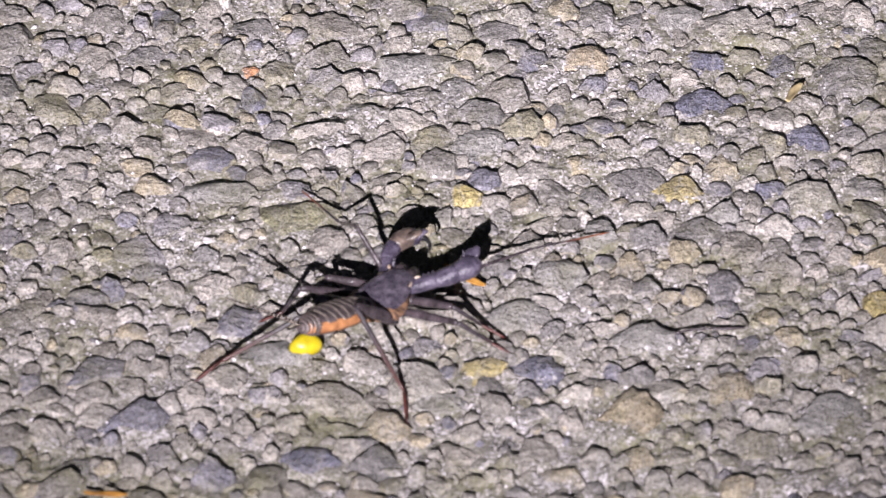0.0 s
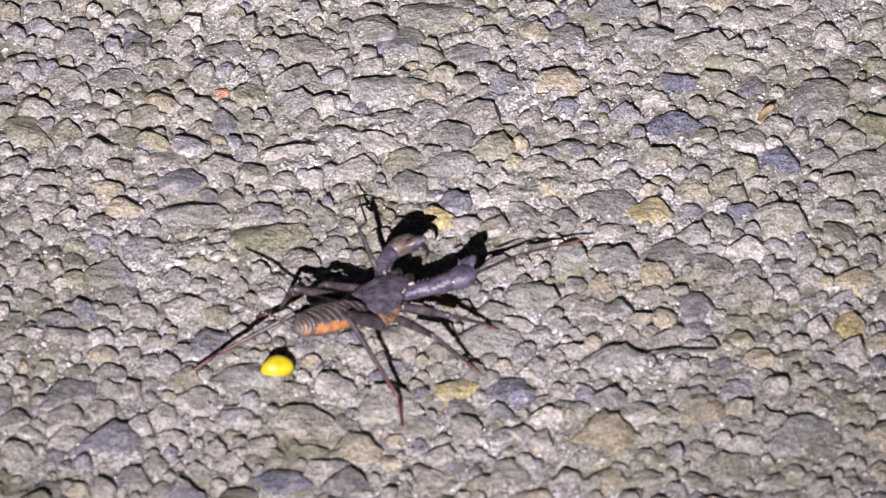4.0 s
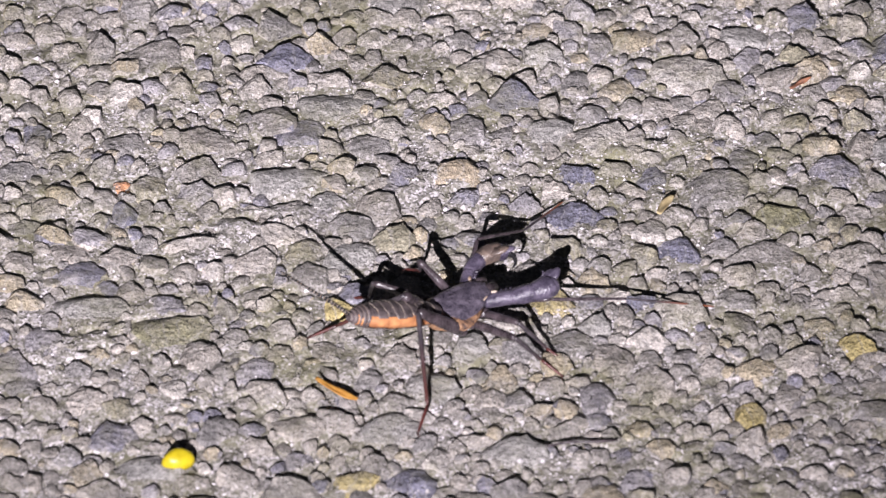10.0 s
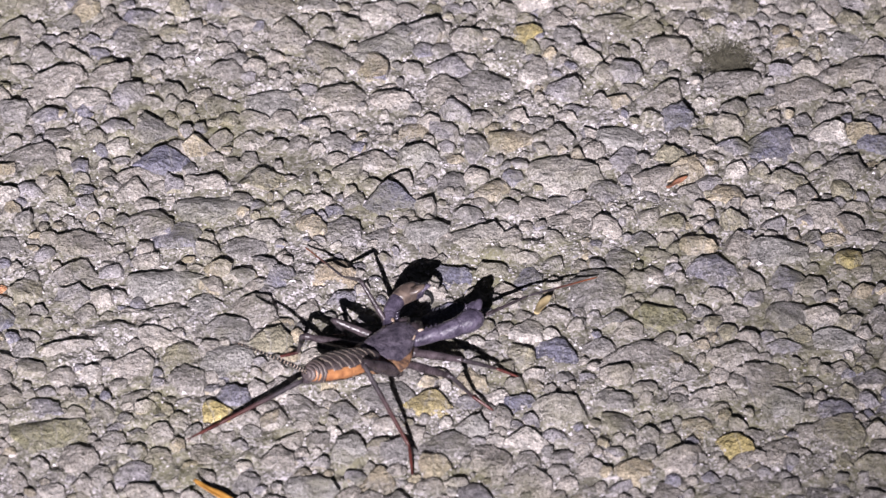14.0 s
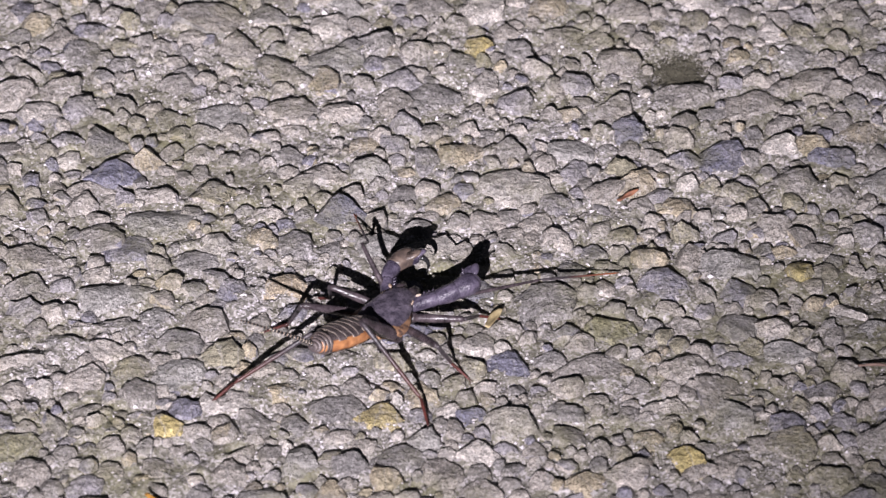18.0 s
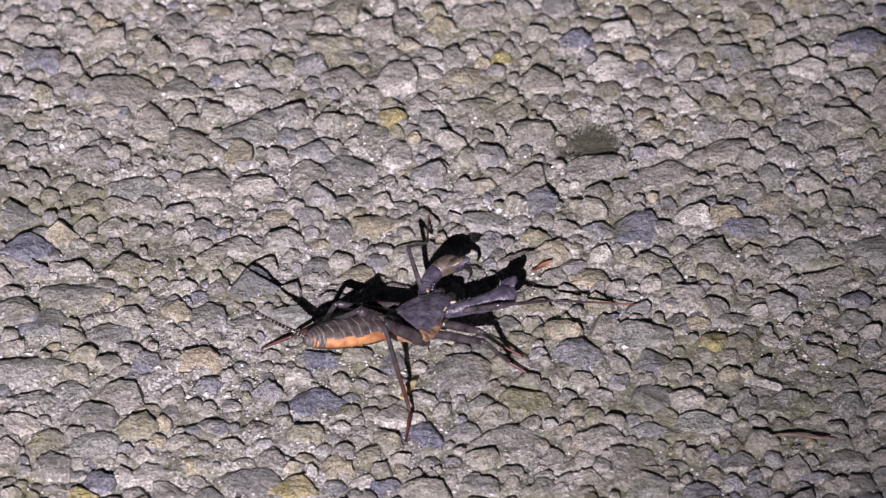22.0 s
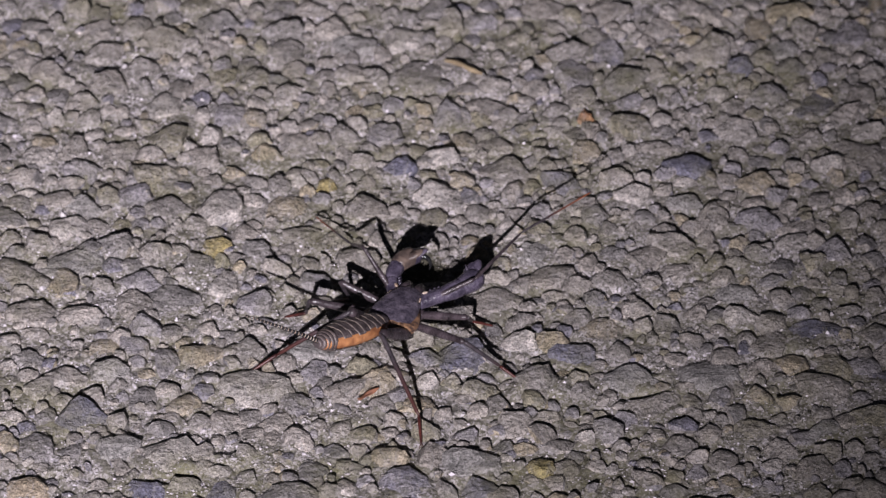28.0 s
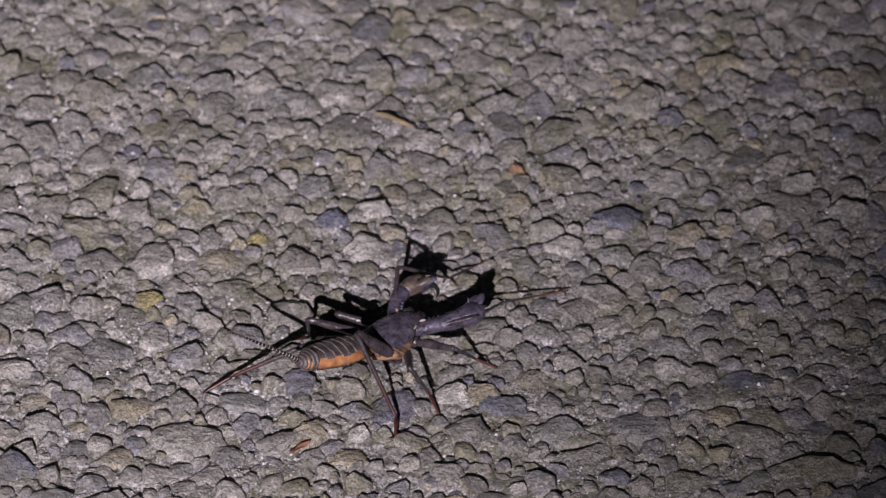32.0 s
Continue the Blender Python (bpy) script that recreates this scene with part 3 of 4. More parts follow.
def palp(body, side):
    """The thick grasping arm: trochanter, femur, tibia with its prong, and a two-fingered claw. The left one is held curled in."""
    line = smooth_line([(x, y * side, z) for x, y, z in PALP_LINE[side]], 8)

    def at(u):
        k = min(max(int(u * 8), 1), len(line) - 2)
        d = (line[k + 1] - line[k - 1]).normalized()
        inward = d.cross(Vector((0, 0, 1))).normalized() * side
        return line[min(int(u * 8), len(line) - 1)], d, inward

    slim = 0.86 if side > 0 else 1.0

    def run(u0, u1, r0, r1, q=0.9):
        pts = line[int(u0 * 8):int(u1 * 8) + 1]
        n = len(pts) - 1
        sizes = [slim * (r0 + (r1 - r0) * k / n) * (0.66 if k in (0, n) else 0.96 + 0.12 * math.sin(math.pi * k / n)) for k in range(n + 1)]
        return tube(pts, sizes, 16, q, 0.92)

    def lobe(bm, u, length, width, out, rise, flat=0.5):
        p, d, inward = at(u)
        up = Vector((0, 0, 1))
        pts = smooth_line([p + inward * 0.7 + up * 0.8, p + d * length * 0.45 + inward * out * 0.7 + up * rise * 0.7, p + d * length + inward * out + up * rise], 3)
        tube(pts, [width * w for w in (0.9, 1.0, 1.0, 0.95, 0.8, 0.55, 0.12)], 10, 1, flat, bm=bm)

    up = Vector((0, 0, 1))
    bm = run(0, 1.75, 1.35, 1.6)
    for k in range(5):
        p, d, inward = at(0.5 + 0.25 * k)
        tube([p + inward * 1.3 + up * 0.7, p + inward * 2.05 + up * 1.0 + d * 0.3], [0.36, 0.03], 6, bm=bm)
    arm = part("palp", bm, [M_PALP], body, "stout dark grasping palp")
    part("palp_femur", run(1.5, 3.0, 1.6, 1.95), M_PALP, arm)
    bm = run(2.75, 4.4, 1.95, 2.35)
    lobe(bm, 3.7, 3.0, 1.3, 2.3, 1.9)
    for k in range(3):
        p, d, inward = at(3.75 + 0.2 * k)
        tube([p + inward * (1.3 + 0.3 * k) + up * 1.9, p + inward * (1.9 + 0.3 * k) + up * 2.5], [0.2, 0.02], 5, bm=bm)
    part("palp_tibia", bm, M_PALPIN if side > 0 else M_PALP, arm, "buff-brown dusty segment" if side > 0 else "")
    bm = run(4.2, 5.0, 2.3, 1.2)
    lobe(bm, 4.6, 2.6, 1.2, 0.6, 2.2)
    part("palp_claw", bm, M_PALP, arm)
    p, d, inward = at(4.8)
    bm = tube(smooth_line([p + up * 0.3, p + d * 1.6 + inward * 0.9 + up * 0.4, p + d * 2.0 + inward * 2.4 - up * 0.1, p + d * 1.3 + inward * 3.6 - up * 0.8], 3), [0.7, 0.65, 0.6, 0.55, 0.48, 0.42, 0.35, 0.25, 0.15, 0.03], 8)
    part("palp_finger", bm, M_EYE, arm, "glossy black hooked finger")


def abdomen_size(u):
    """Half width and half height along the abdomen, 0 at the waist, 1 at the rear, in mm."""
    us = [0.0, 0.06, 0.2, 0.4, 0.6, 0.78, 0.88, 0.94, 1.0]
    w = [1.7, 2.4, 3.4, 3.9, 3.9, 3.45, 2.8, 2.3, 1.85]
    h = [1.1, 1.45, 1.9, 2.15, 2.25, 2.15, 1.95, 1.75, 1.5]
    return np.interp(u, us, w), np.interp(u, us, h)


def tail(body):
    """Abdomen with its back and belly plates, the ringed end and the beaded whip. Its frame is at the waist, -x to the rear."""
    Y, Z = (0, 1, 0), (0, 0, 1)
    rings = []
    for k in range(25):
        u = k / 24
        a, b = abdomen_size(u)
        rings.append(((-1.5 - u * (ABDOMEN - 1.5), 0, 0.2), Y, Z, a * (1 + 0.02 * (k % 2)), b * 0.94, 0.95))
    abdomen = part("abdomen", loft(bmesh.new(), rings, 22), M_FLESH, body, "swollen abdomen with orange flanks")
    abdomen.matrix_basis = Matrix.Translation(WAIST * MM)
    n = 9
    for k in range(n):
        u0, u1 = 0.03 + 0.87 * k / n, 0.03 + 0.87 * (k + 1.06) / n
        for name, lo, hi in (("back_plate", 0.07, (0.425, 0.40, 0.418, 0.395, 0.412)[k % 5]), ("belly_plate", (0.575, 0.555, 0.585)[k % 3], 0.93)):
            rings = []
            for j in range(5):
                u = u0 + (u1 - u0) * (0, 0.4, 0.78, 0.965, 1.0)[j]
                a, b = abdomen_size(u)
                lift = 0.10 + 0.12 * j / 4 - (0.22 if j == 4 else 0)
                rings.append(((-1.5 - u * (ABDOMEN - 1.5), 0, 0.2), Y, Z, a + lift, b + lift, 0.95))
            bm = loft(bmesh.new(), rings, 16, lo=lo, hi=hi)
            bm.faces.ensure_lookup_table()
            for f in bm.faces[-16:]:
                f.material_index = 1
            for v in bm.verts:
                w = math.atan2(v.co.z, v.co.y)
                v.co.x += MM * (0.16 * math.sin(1.7 * k + 4 * w) + 0.10 * math.sin(2.9 * k + 9 * w))
            part(name, bm, [M_PLATE, M_LINE], abdomen, "dark plate with a pale rear edge")
    for k in range(5):
        x = -ABDOMEN + 2.6 - k * 0.75
        a = (2.65, 2.4, 2.05, 1.65, 1.15)[k]
        bm = loft(bmesh.new(), [((x, 0, 0.25), Y, Z, a * 0.9, a * 0.78, 1), ((x - 0.2, 0, 0.25), Y, Z, a * 1.03, a * 0.9, 1), ((x - 0.8, 0, 0.25), Y, Z, a * 1.0, a * 0.87, 1), ((x - 0.95, 0, 0.25), Y, Z, a * 0.94, a * 0.81, 1), ((x - 1.0, 0, 0.25), Y, Z, a * 0.5, a * 0.45, 1)], 18)
        for f in bm.faces:
            f.material_index = int(all(x - 1.0 < v.co.x / MM < x - 0.75 for v in f.verts))
        part("tail_ring", bm, [M_PLATE, M_EDGE], abdomen)
    bm = bmesh.new()
    line = smooth_line([(-ABDOMEN - 0.9, 0, 0.6), (-ABDOMEN - 3.6, 1.8, 1.9), (-ABDOMEN - 7, 4.6, 3.2), (-ABDOMEN - 10, 7.8, 4.2), (-ABDOMEN - 12.4, 11.0, 4.8)], 6)
    for k in range(len(line) - 1):
        a, b = line[k], line[k + 1]
        r = 0.56 - 0.36 * k / len(line)
        tube([a, a.lerp(b, 0.25), a.lerp(b, 0.88)], [r * 0.7, r, r * 0.9], 7, bm=bm, mat=0)
        tube([a.lerp(b, 0.8), b], [r * 0.85, r * 0.75], 7, bm=bm, mat=1)
    part("whip", bm, [M_EYE, M_PALEBIT], abdomen, "thin beaded whip, dark with orange joints")


animal, LEGS = whip_scorpion()
ANIMAL_PARTS = {o.name.split(".")[0]: o for o in animal.children}

# ---- what lies on the ground ----
def seed():
    bm = bmesh.new()
    bmesh.ops.create_uvsphere(bm, u_segments=24, v_segments=16, radius=1)
    for v in bm.verts:
        x, y, z = v.co
        dent = 1 - 0.07 * math.exp(-((x - 0.2) ** 2 + (y + 0.5) ** 2) * 5) + 0.03 * math.sin(4 * x + 3 * y)
        v.co = Vector((x * 3.4, y * (2.35 + 0.3 * x - 0.25 * x * x), z * (2.45 - 0.2 * x))) * MM * dent
    me = bpy.data.meshes.new("seed")
    bm.to_mesh(me)
    bm.free()
    me.shade_smooth()
    me.materials.append(M_SEED)
    ob = tagged(new("seed", me), "bright yellow oval seed lying on the asphalt", "seed")
    ob.matrix_basis = pose(-0.0821, -0.1115, 0.0025, 0, 4, 22)



def flake(name, length, width, curl, mat, m, label, category, twist=0.0, thick=0.12):
    """A dry sliver, curled along its length and a little cupped, in mm."""
    bm = bmesh.new()
    n, k = 12, 5
    top, low = [], []
    for i in range(n + 1):
        u = i / n
        w = width * (0.25 + 0.75 * math.sin(math.pi * min(0.97, u * 0.9 + 0.08)) ** 0.7)
        rows = ([], [])
        for j in range(k):
            v = (j / (k - 1) - 0.5) * 2
            a = twist * (u - 0.5)
            y, z = v * w * math.cos(a), v * w * math.sin(a) + 0.35 * w * v * v + curl * (u - 0.5) ** 2 * 4 + 0.12 * math.sin(9 * u + 2 * v)
            for r, h in zip(rows, (thick, -thick)):
                r.append(bm.verts.new(Vector(((u - 0.5) * length, y + 0.25 * math.sin(3 * u), z + h)) * MM))
        top.append(rows[0])
        low.append(rows[1])
    for i in range(n):
        for j in range(k - 1):
            bm.faces.new((top[i][j], top[i + 1][j], top[i + 1][j + 1], top[i][j + 1]))
            bm.faces.new((low[i][j], low[i][j + 1], low[i + 1][j + 1], low[i + 1][j]))
        bm.faces.new((top[i][0], low[i][0], low[i + 1][0], top[i + 1][0]))
        bm.faces.new((top[i][-1], top[i + 1][-1], low[i + 1][-1], low[i][-1]))
    bm.faces.new([*top[0], *low[0][::-1]])
    bm.faces.new([*top[-1][::-1], *low[-1]])
    ob = part(name, bm, mat, None)
    ob.matrix_basis = m
    return tagged(ob, label, category)


def twig(name, length, thickness, bend, mat, m, label, category):
    """A thin bent stalk, in mm."""
    pts = smooth_line([(-length / 2, 0, 0), (-length / 6, bend, 0.25), (length / 5, -bend * 0.5, 0.3), (length / 2, bend * 0.4, 0)], 4)
    sizes = [thickness * (0.6 + 0.4 * math.sin(math.pi * (i + 1) / (len(pts) + 1)) + 0.12 * math.sin(5 * i)) for i in range(len(pts))]
    ob = part(name, tube(pts, sizes, 8), mat, None)
    ob.matrix_basis = m
    return tagged(ob, label, category)


seed()
flake("dry_leaf", 10.0, 0.75, 1.0, M_LEAF, pose(-0.0515, -0.0886, 0.0022, 8, 6, -34), "curled orange-brown scrap of dry leaf on the asphalt", "leaf", 0.7)
flake("leaf_scrap", 8.5, 0.7, 0.5, M_LEAF, pose(-0.1192, -0.1590, 0.0018, 0, 0, -4), "thin orange scrap of dry leaf", "leaf", 0.4)
flake("leaf_scrap", 5.5, 0.55, 0.4, M_RUST, pose(0.0411, 0.0170, 0.0019, 0, -4, 40), "small rust-orange scrap of dry leaf", "leaf", 0.5)
flake("straw", 8.0, 0.9, 0.3, M_STRAW, pose(0.0136, -0.0256, 0.0022, 0, 5, 68), "pale tan sliver of straw", "straw", 0.3)
twig("twig", 13.0, 0.34, 0.5, M_TWIG, pose(0.0930, -0.0417, 0.0019, 0, 0, -6), "thin reddish-brown twig lying flat", "twig")
twig("twig", 9.0, 0.55, 0.3, M_STALK, pose(0.0636, 0.1352, 0.0022, 0, 2, -32), "short tan broken twig", "twig")
twig("stalk", 14.0, 0.28, 0.4, M_LEG, pose(-0.0029, -0.1044, 0.0020, 0, 0, 8), "thin dark dry stalk", "stalk")


def moss_patch(x, y, a, b, count, name="moss"):
    """A low mat of moss: many small upright leaflets in tufts."""
    rng = np.random.default_rng(int(abs(x) * 1e4) + count)
    bm = bmesh.new()
    for _ in range(count):
        u, v = rng.normal(0, 0.45, 2)
        px, py = u * a, v * b
        base = Vector((px, py, -0.9 * math.exp(-(u * u + v * v) * 2)))
        h, w, turn = rng.uniform(0.03, 0.12), rng.uniform(0.10, 0.22), rng.uniform(0, 6.28)
        side = Vector((math.cos(turn), math.sin(turn), 0)) * w
        tip = base + Vector((rng.normal(0, 0.35), rng.normal(0, 0.35), h))
        mid = (base + tip) / 2 + side.cross(Vector((0, 0, 1))) * 0.4
        p = [bm.verts.new(q * MM) for q in (base - side * 0.5, base + side * 0.5, mid + side, tip, mid - side)]
        bm.faces.new(p)
    me = bpy.data.meshes.new(name)
    bm.to_mesh(me)
    bm.free()
    me.materials.append(M_MOSS)
    ob = tagged(new(name, me), "dark olive moss mat in a hollow of the asphalt", "moss", kind="stuff")
    ob.matrix_basis = pose(x, y, 0.0005)


moss_patch(0.0525, 0.0637, 7.6, 6.8, 3000)
stones()
grains()


# ---- how the animal walks: places in mm on the ground ----
ROUTE = [(0, -69.4, -106.7), (1, -69.5, -107.2), (2, -70.0, -106.6), (3, -69.1, -105.8), (6, -57.5, -90.8), (7, -52.4, -86.4), (8, -44.5, -82.0), (9, -37.2, -76.8), (10, -31.0, -71.5), (11, -24.4, -64.7), (12, -20.4, -57.6), (13, -19.9, -53.0), (14, -20.0, -52.6), (17, -11.0, -38.3), (18, -10.4, -36.5), (19, -7.9, -30.9), (20, -2.1, -22.5), (21, 4.8, -18.4), (22, 12.7, -12.6), (23, 21.6, -6.3), (24, 28.6, -1.5), (25, 35.6, 8.3), (28, 45.0, 32.7), (29, 50.8, 36.6), (30, 51.0, 35.1), (31, 51.3, 36.2), (32, 57.3, 43.4)]
HEADING = [(0, 59.3), (1, 57.4), (2, 56.0), (3, 54.5), (6, 56.6), (7, 55.6), (8, 55.9), (9, 55.0), (10, 48.3), (11, 51.4), (12, 50.1), (13, 57.5), (14, 58.6), (17, 57.1), (18, 60.3), (19, 53.8), (20, 62.4), (21, 52.3), (22, 50.8), (23, 49.4), (24, 48.2), (25, 47.2), (28, 63.5), (29, 53.4), (30, 53.1), (31, 54.2), (32, 52.2)]
RUMP = [(0, -8, 19), (1, -6, 23), (2, -4, 23), (3, -2, 23), (6, -6, 18), (7, -15, 18), (8, -23, 18), (9, -23, 14), (10, -17, 20), (11, -16, 19), (12, -4, 17), (13, -8, 20), (14, -9, 21), (17, -9, 10), (18, -6, 19), (19, 0, 22), (20, -12, 18), (21, -10, 14), (22, -25, 10), (23, -17, 17), (24, -12, 18), (25, -12, 18), (28, -15, 17), (29, -9, 18), (30, -10, 19), (31, -11, 20), (32, -11, 16)]
RIGHT_4 = [(0, -61.7, -133.5), (1, -61.6, -133.6), (2, -61.7, -133.6), (3, -61.6, -133.6), (4, -57.0, -128.5), (5, -52.5, -123.3), (6, -45.5, -114.4), (7, -45.5, -114.4), (8, -45.5, -114.4), (9, -35.3, -100.5), (10, -35.3, -100.4), (11, -26.5, -92.7), (12, -12.5, -81.1), (13, -12.4, -81.1), (14, -12.5, -81.1), (15, -9.2, -76.3), (16, -6.0, -69.7), (17, 0.3, -60.3), (18, 0.3, -60.3), (19, 0.3, -60.3), (20, 5.5, -50.2), (21, 12.7, -41.1), (22, 12.9, -41.0), (23, 12.8, -41.0), (24, 35.1, -24.0), (25, 35.1, -24.0), (26, 39.8, -11.8), (27, 46.6, -2.3), (28, 51.5, 1.0), (29, 52.3, 6.1), (30, 52.2, 6.1), (31, 52.3, 6.1), (32, 60.6, 18.6)]
RIGHT_3 = [(0, -41.2, -112.3), (1, -41.1, -112.4), (2, -41.2, -112.4), (3, -41.2, -112.4), (4, -41.2, -112.3), (5, -35.5, -104.4), (6, -28.6, -86.8), (7, -25.6, -96.6), (8, -25.6, -96.6), (9, -25.6, -96.6), (10, -7.1, -81.1), (11, -7.1, -81.1), (12, -7.2, -81.1), (13, 3.6, -59.4), (14, 3.5, -59.4), (15, 3.5, -59.3), (16, 3.5, -59.3), (17, 3.5, -59.4), (18, 8.6, -44.6), (19, 21.9, -35.6), (20, 22.0, -35.6), (21, 22.0, -35.7), (22, 38.1, -18.8), (23, 42.4, -29.3), (24, 40.2, -24.1), (25, 58.6, -0.6), (26, 60.2, 6.2), (27, 63.8, 13.7), (28, 72.2, 22.7), (29, 72.2, 22.7), (30, 72.2, 22.7), (31, 72.2, 22.7), (32, 69.9, 29.3)]
RIGHT_2 = [(0, -43.2, -106.3), (1, -43.1, -106.4), (2, -43.2, -106.4), (3, -43.1, -106.4), (4, -37.5, -97.5), (5, -34.1, -89.6), (6, -32.8, -82.0), (7, -32.8, -82.0), (8, -11.4, -72.5), (9, -6.1, -77.3), (10, -6.1, -77.2), (11, 2.5, -61.2), (12, 8.7, -48.3), (13, 8.7, -48.3), (14, 8.7, -48.3), (15, 10.7, -44.6), (16, 12.7, -36.4), (17, 14.7, -24.0), (18, 14.7, -24.0), (19, 20.8, -31.1), (20, 25.4, -2.3), (21, 36.8, -12.7), (22, 36.9, -12.7), (23, 44.4, 2.9), (24, 57.4, 2.7), (25, 57.4, 2.8), (26, 62.7, 15.4), (27, 66.0, 28.5), (28, 67.3, 42.1), (29, 81.3, 48.4), (30, 81.3, 48.3), (31, 81.3, 48.4), (32, 82.5, 45.3)]
RIGHT_1 = [(0, -22.1, -73.1), (1, -22.0, -72.2), (2, -22.1, -73.2), (3, -26.2, -71.3), (4, -20.9, -68.4), (5, -18.7, -64.6), (6, -21.7, -58.1), (7, -16.7, -72.3), (8, 10.8, -61.9), (9, 16.1, -56.4), (10, 23.4, -58.3), (11, 19.0, -38.1), (12, 31.3, -34.6), (13, 23.8, -17.7), (14, 24.8, -17.7), (15, 25.8, -17.6), (16, 28.8, -15.9), (17, 34.9, -14.2), (18, 39.8, -9.1), (19, 39.5, -0.4), (20, 38.0, 13.9), (21, 55.4, 2.0), (22, 54.5, 2.9), (23, 70.9, 11.4), (24, 74.0, 27.7), (25, 81.2, 36.7), (26, 81.7, 42.2), (27, 81.1, 51.7), (28, 87.9, 63.9), (29, 102.0, 53.1), (30, 98.7, 59.2), (31, 99.8, 57.8), (32, 98.5, 73.0)]
LEFT_1 = [(0, -84.7, -60.7), (1, -80.5, -62.6), (2, -80.7, -63.5), (3, -72.9, -57.0), (4, -68.5, -52.4), (5, -65.1, -46.9), (6, -66.9, -40.6), (7, -46.1, -37.1), (8, -38.8, -33.4), (9, -21.1, -25.5), (10, -6.8, -22.8), (11, -22.8, -13.2), (12, -23.9, -14.0), (13, -17.6, -2.9), (14, -33.0, -9.7), (15, -25.8, -4.5), (16, -19.7, -0.3), (17, -16.6, 2.3), (18, -14.5, 9.9), (19, -11.5, 19.0), (20, -3.6, 23.9), (21, 8.3, 26.3), (22, 18.1, 32.0), (23, 26.7, 36.9), (24, 35.4, 44.0), (25, 33.2, 53.5), (26, 36.8, 59.7), (27, 37.6, 66.5), (28, 33.5, 74.8), (29, 40.2, 71.8), (30, 46.8, 74.0), (31, 55.1, 77.0), (32, 80.9, 83.6)]
LEFT_2 = [(0, -80, -91), (1, -81, -92), (2, -81, -91), (3, -81, -90), (6, -72, -71), (8, -60, -63), (9, -45, -57), (11, -32, -46), (12, -32, -39), (13, -29, -35), (14, -29, -34), (17, -26, -26), (18, -23, -17), (20, -13, -6), (21, -6, -4), (22, -2, 2), (23, 6, 13), (24, 18, 18), (28, 35, 52), (29, 38, 52), (30, 40, 52), (31, 39, 52), (32, 50, 61)]
LEFT_3 = [(0, -91.5, -102.1), (1, -91.4, -102.1), (2, -91.5, -102.1), (3, -91.4, -102.1), (4, -86.6, -93.3), (5, -81.9, -85.5), (6, -81.8, -85.6), (7, -81.9, -85.7), (8, -68.5, -73.2), (9, -58.3, -60.1), (10, -49.8, -56.3), (11, -44.3, -48.1), (12, -40.0, -41.7), (13, -39.9, -41.8), (14, -40.0, -41.8), (15, -40.0, -41.7), (16, -34.6, -33.6), (17, -32.4, -28.3), (18, -32.4, -28.2), (19, -28.1, -15.9), (20, -18.8, -5.7), (21, -8.7, -3.9), (22, -8.6, -3.9), (23, 3.4, 4.7), (24, 11.4, 9.7), (25, 18.2, 21.3), (26, 21.0, 29.5), (27, 22.8, 38.3), (28, 24.6, 46.2), (29, 32.2, 50.9), (30, 32.2, 50.9), (31, 32.2, 50.9), (32, 39.7, 56.4)]
LEFT_4 = [(0, -103.7, -122.0), (1, -103.6, -122.1), (2, -103.7, -122.0), (3, -99.6, -112.0), (4, -99.6, -112.0), (5, -95.1, -108.9), (6, -95.1, -109.1), (7, -78.9, -89.6), (8, -78.9, -89.5), (9, -78.9, -89.5), (10, -57.7, -69.4), (11, -57.6, -69.5), (12, -57.7, -69.4), (13, -57.7, -69.5), (14, -57.8, -69.6), (15, -51.2, -63.0), (16, -46.8, -57.4), (17, -43.5, -52.7), (18, -43.5, -52.7), (19, -32.5, -29.2), (20, -33.6, -32.9), (21, -33.6, -32.8), (22, -15.7, -9.1), (23, -10.8, -10.7), (24, -10.7, -10.8), (25, 13.4, 11.4), (26, 11.3, 14.7), (27, 12.3, 19.6), (28, 17.1, 26.9), (29, 17.1, 26.9), (30, 17.1, 26.9), (31, 17.1, 26.9), (32, 21.8, 38.3)]
STEPS = {(-1, 1): RIGHT_1, (-1, 2): RIGHT_2, (-1, 3): RIGHT_3, (-1, 4): RIGHT_4, (1, 1): LEFT_1, (1, 2): LEFT_2, (1, 3): LEFT_3, (1, 4): LEFT_4}
FOOTING = 1.1
# the way the knees point
POLE = {(-1, 1): (0.1, 0.9, 0.5), (-1, 2): (-0.1, 0.85, 0.3), (-1, 3): (-0.5, 0.0, 0.7), (-1, 4): (-0.65, -0.30, 0.67), (1, 1): (0.0, 0.5, 0.8), (1, 2): (-0.4, -0.4, 0.6), (1, 3): (-0.9, 0.4, 1.0), (1, 4): (-0.65, -0.1, 0.67)}


def glide(rows, t):
    """A smooth curve through rows of seconds and values."""
    ts = [r[0] for r in rows]
    k = max(0, min(len(ts) - 2, int(np.searchsorted(ts, t, side="right")) - 1))
    v = [np.array(r[1:], float) for r in rows]

    def slope(i):
        a, b = max(i - 1, 0), min(i + 1, len(ts) - 1)
        return (v[b] - v[a]) / (ts[b] - ts[a])

    h = ts[k + 1] - ts[k]
    u = (t - ts[k]) / h
    return (2 * u**3 - 3 * u**2 + 1) * v[k] + (u**3 - 2 * u**2 + u) * h * slope(k) + (3 * u**2 - 2 * u**3) * v[k + 1] + (u**3 - u**2) * h * slope(k + 1)


# how high the right feeler is held
LIFT = [(0, 0), (25, 0), (27, 9), (28, 15), (29, 1), (32, 0)]


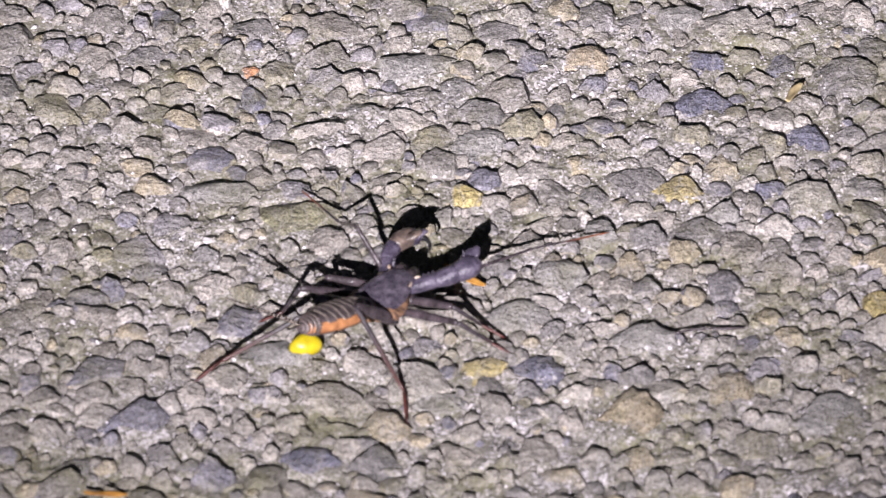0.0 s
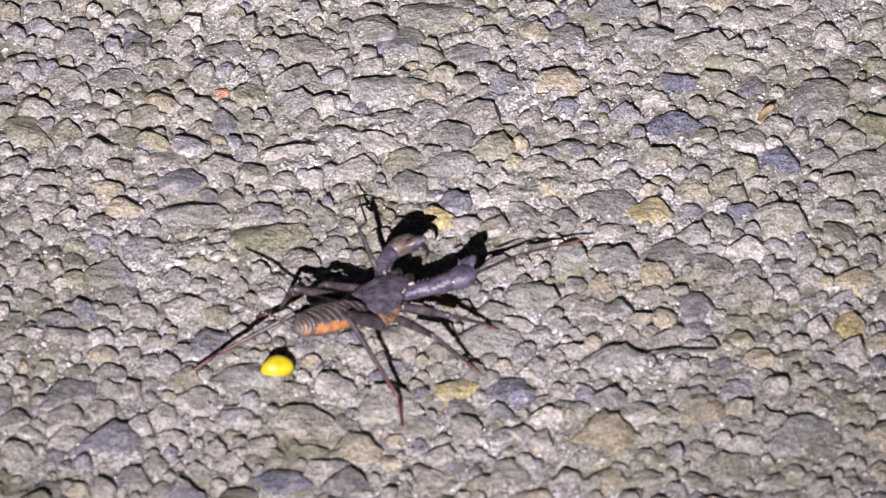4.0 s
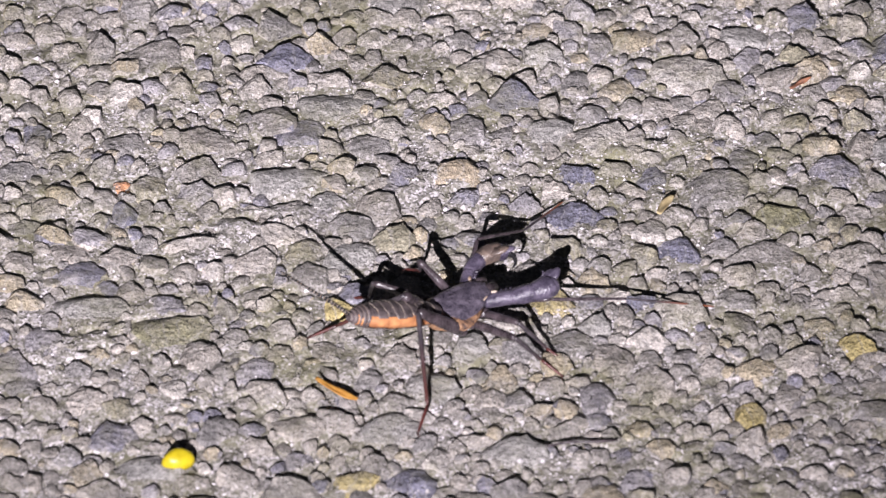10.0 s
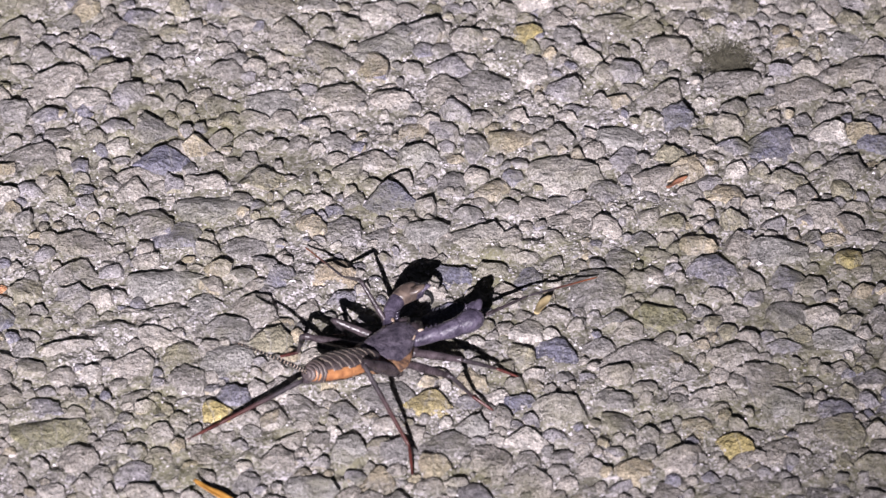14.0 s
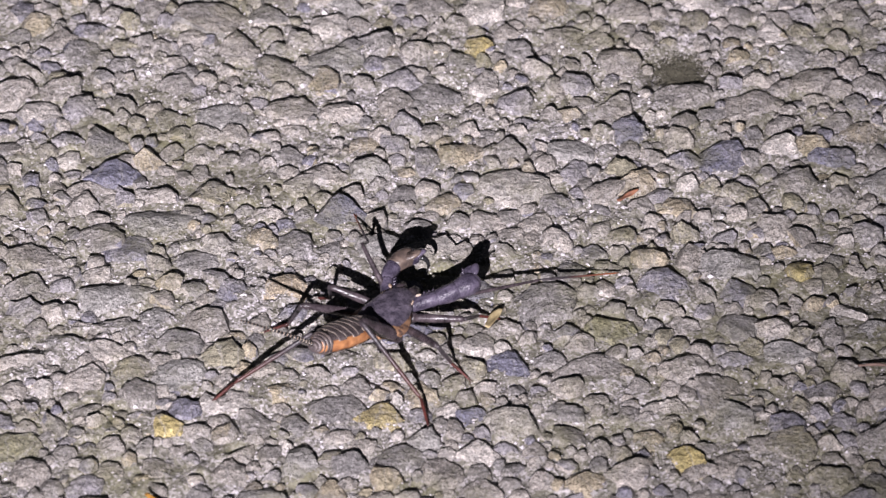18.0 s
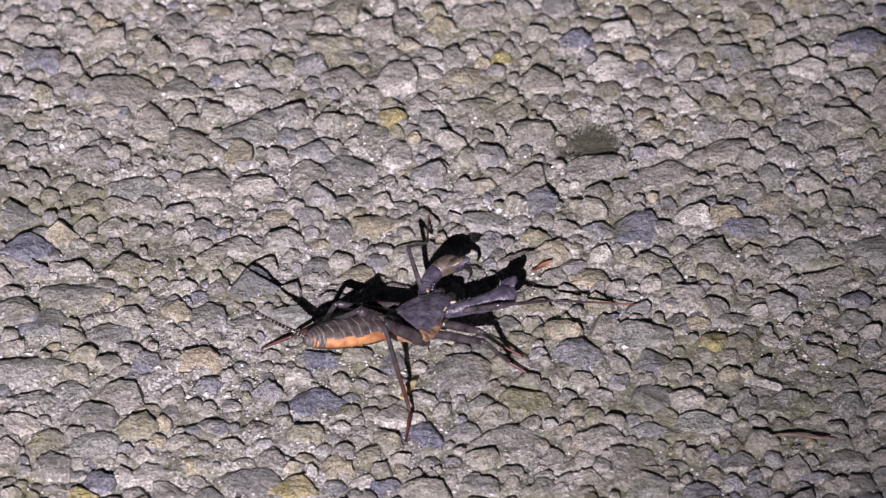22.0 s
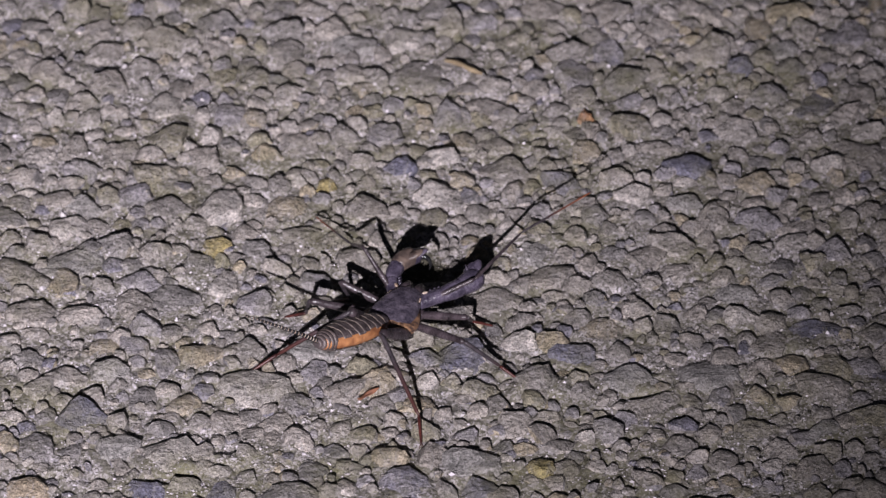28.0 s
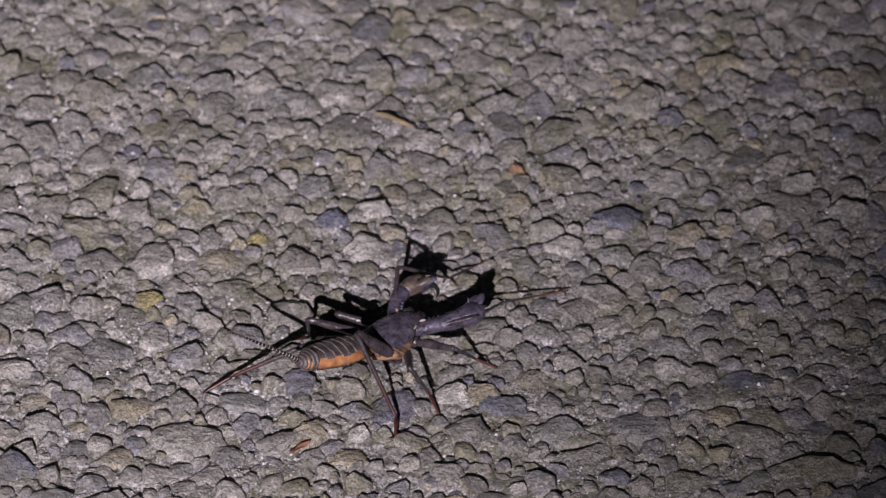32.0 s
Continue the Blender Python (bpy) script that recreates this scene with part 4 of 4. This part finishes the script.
def foothold(rows, t, feeler):
    """Where a foot is: it stands, then swings over to its next hold."""
    if feeler:
        p = glide(rows, t)
        lift = max(0, glide(LIFT, t)[0]) if rows is RIGHT_1 else 0
        return Vector((p[0], p[1], FOOTING + 1.5 + 1.5 * math.sin(2.3 * t) + lift))
    for (t0, x0, y0), (t1, x1, y1) in zip(rows, rows[1:]):
        if t <= t1:
            u = min(1, max(0, ((t - t0) / (t1 - t0) - 0.22) / 0.56))
            u = u * u * (3 - 2 * u)
            far = math.hypot(x1 - x0, y1 - y0)
            return Vector((x0 + (x1 - x0) * u, y0 + (y1 - y0) * u, FOOTING + min(4.0, 0.4 * far) * math.sin(math.pi * u)))
    return Vector((*rows[-1][1:], FOOTING))


def segment(a, b, side):
    """The pose of a limb piece from a to b, in mm."""
    x = (b - a).normalized()
    y = Vector((0, 0, 1)).cross(x).normalized()
    z = x.cross(y)
    m = Matrix((x, y, z)).transposed().to_4x4()
    m.translation = a * MM
    return m


def motions():
    times = [k / 10 for k in range(321)]
    body_rows, rump_rows = [], []
    limb_rows = {key: ([], [], []) for key in LEGS}
    for t in times:
        x, y = glide(ROUTE, t)
        h = radians(glide(HEADING, t)[0])
        yaw, rise = glide(RUMP, t)
        m = Matrix.Translation(Vector((x, y, FOOTING + 0.7 + 0.25 * math.sin(5 * t))) * MM) @ Matrix.Rotation(h, 4, "Z")
        body_rows.append((t, m))
        rump_rows.append((t, Matrix.Translation(WAIST * MM) @ Matrix.Rotation(radians(yaw), 4, "Z") @ Matrix.Rotation(radians(rise - 2.5), 4, "Y")))
        inv = m.inverted()
        for (side, n), pieces in LEGS.items():
            hx, hy, hz = HIP[n]
            hip = Vector((hx, (hy + 0.6) * side, hz + 0.2))
            foot = (inv @ (foothold(STEPS[side, n], t, n == 1) * MM)) / MM
            a, b = FEMUR[n], TIBIA[n] + TARSUS[n]
            toe = foot.copy()
            if n > 1:
                # the tarsus lies almost flat on the ground
                b = TIBIA[n]
                flat = Vector((foot.x - hip.x, foot.y - hip.y, 0)).normalized()
                drop = 0.42 if (foot - hip).length < a + b + 0.6 * TARSUS[n] else 0.15
                foot = foot - flat * (TARSUS[n] * math.sqrt(1 - drop * drop)) + Vector((0, 0, TARSUS[n] * drop))
            way = foot - hip
            if n == 1:
                # the last third of the feeler reaches on from a bent middle
                b = TIBIA[n]
                way = way.normalized() * max(way.length - TARSUS[n], 0.78 * (a + b)) + Vector((0, 0, 1.5))
            d = min(max(way.length, abs(a - b) + 0.5), a + b - 0.2)
            way.normalize()
            c = (a * a + d * d - b * b) / (2 * a * d)
            pole = Vector(POLE[side, n]) * Vector((1, side, 1))
            pole = (pole - way * pole.dot(way)).normalized()
            knee = hip + way * (a * c) + pole * (a * math.sqrt(max(0, 1 - c * c)))
            end = hip + way * d
            down = (end - knee).normalized()
            ankle = knee + down * TIBIA[n]
            if n > 1 and (toe - ankle).length > TARSUS[n] + 3:
                toe = ankle + (toe - ankle).normalized() * 5
            for rows, p, q in zip(limb_rows[side, n], (hip, knee, ankle), (knee, ankle, toe)):
                rows.append((t, segment(p, q, side)))
    walk(animal, body_rows)
    walk(ANIMAL_PARTS["abdomen"], rump_rows)
    for key, pieces in LEGS.items():
        for piece, rows in zip(pieces, limb_rows[key]):
            walk(piece, rows)


motions()
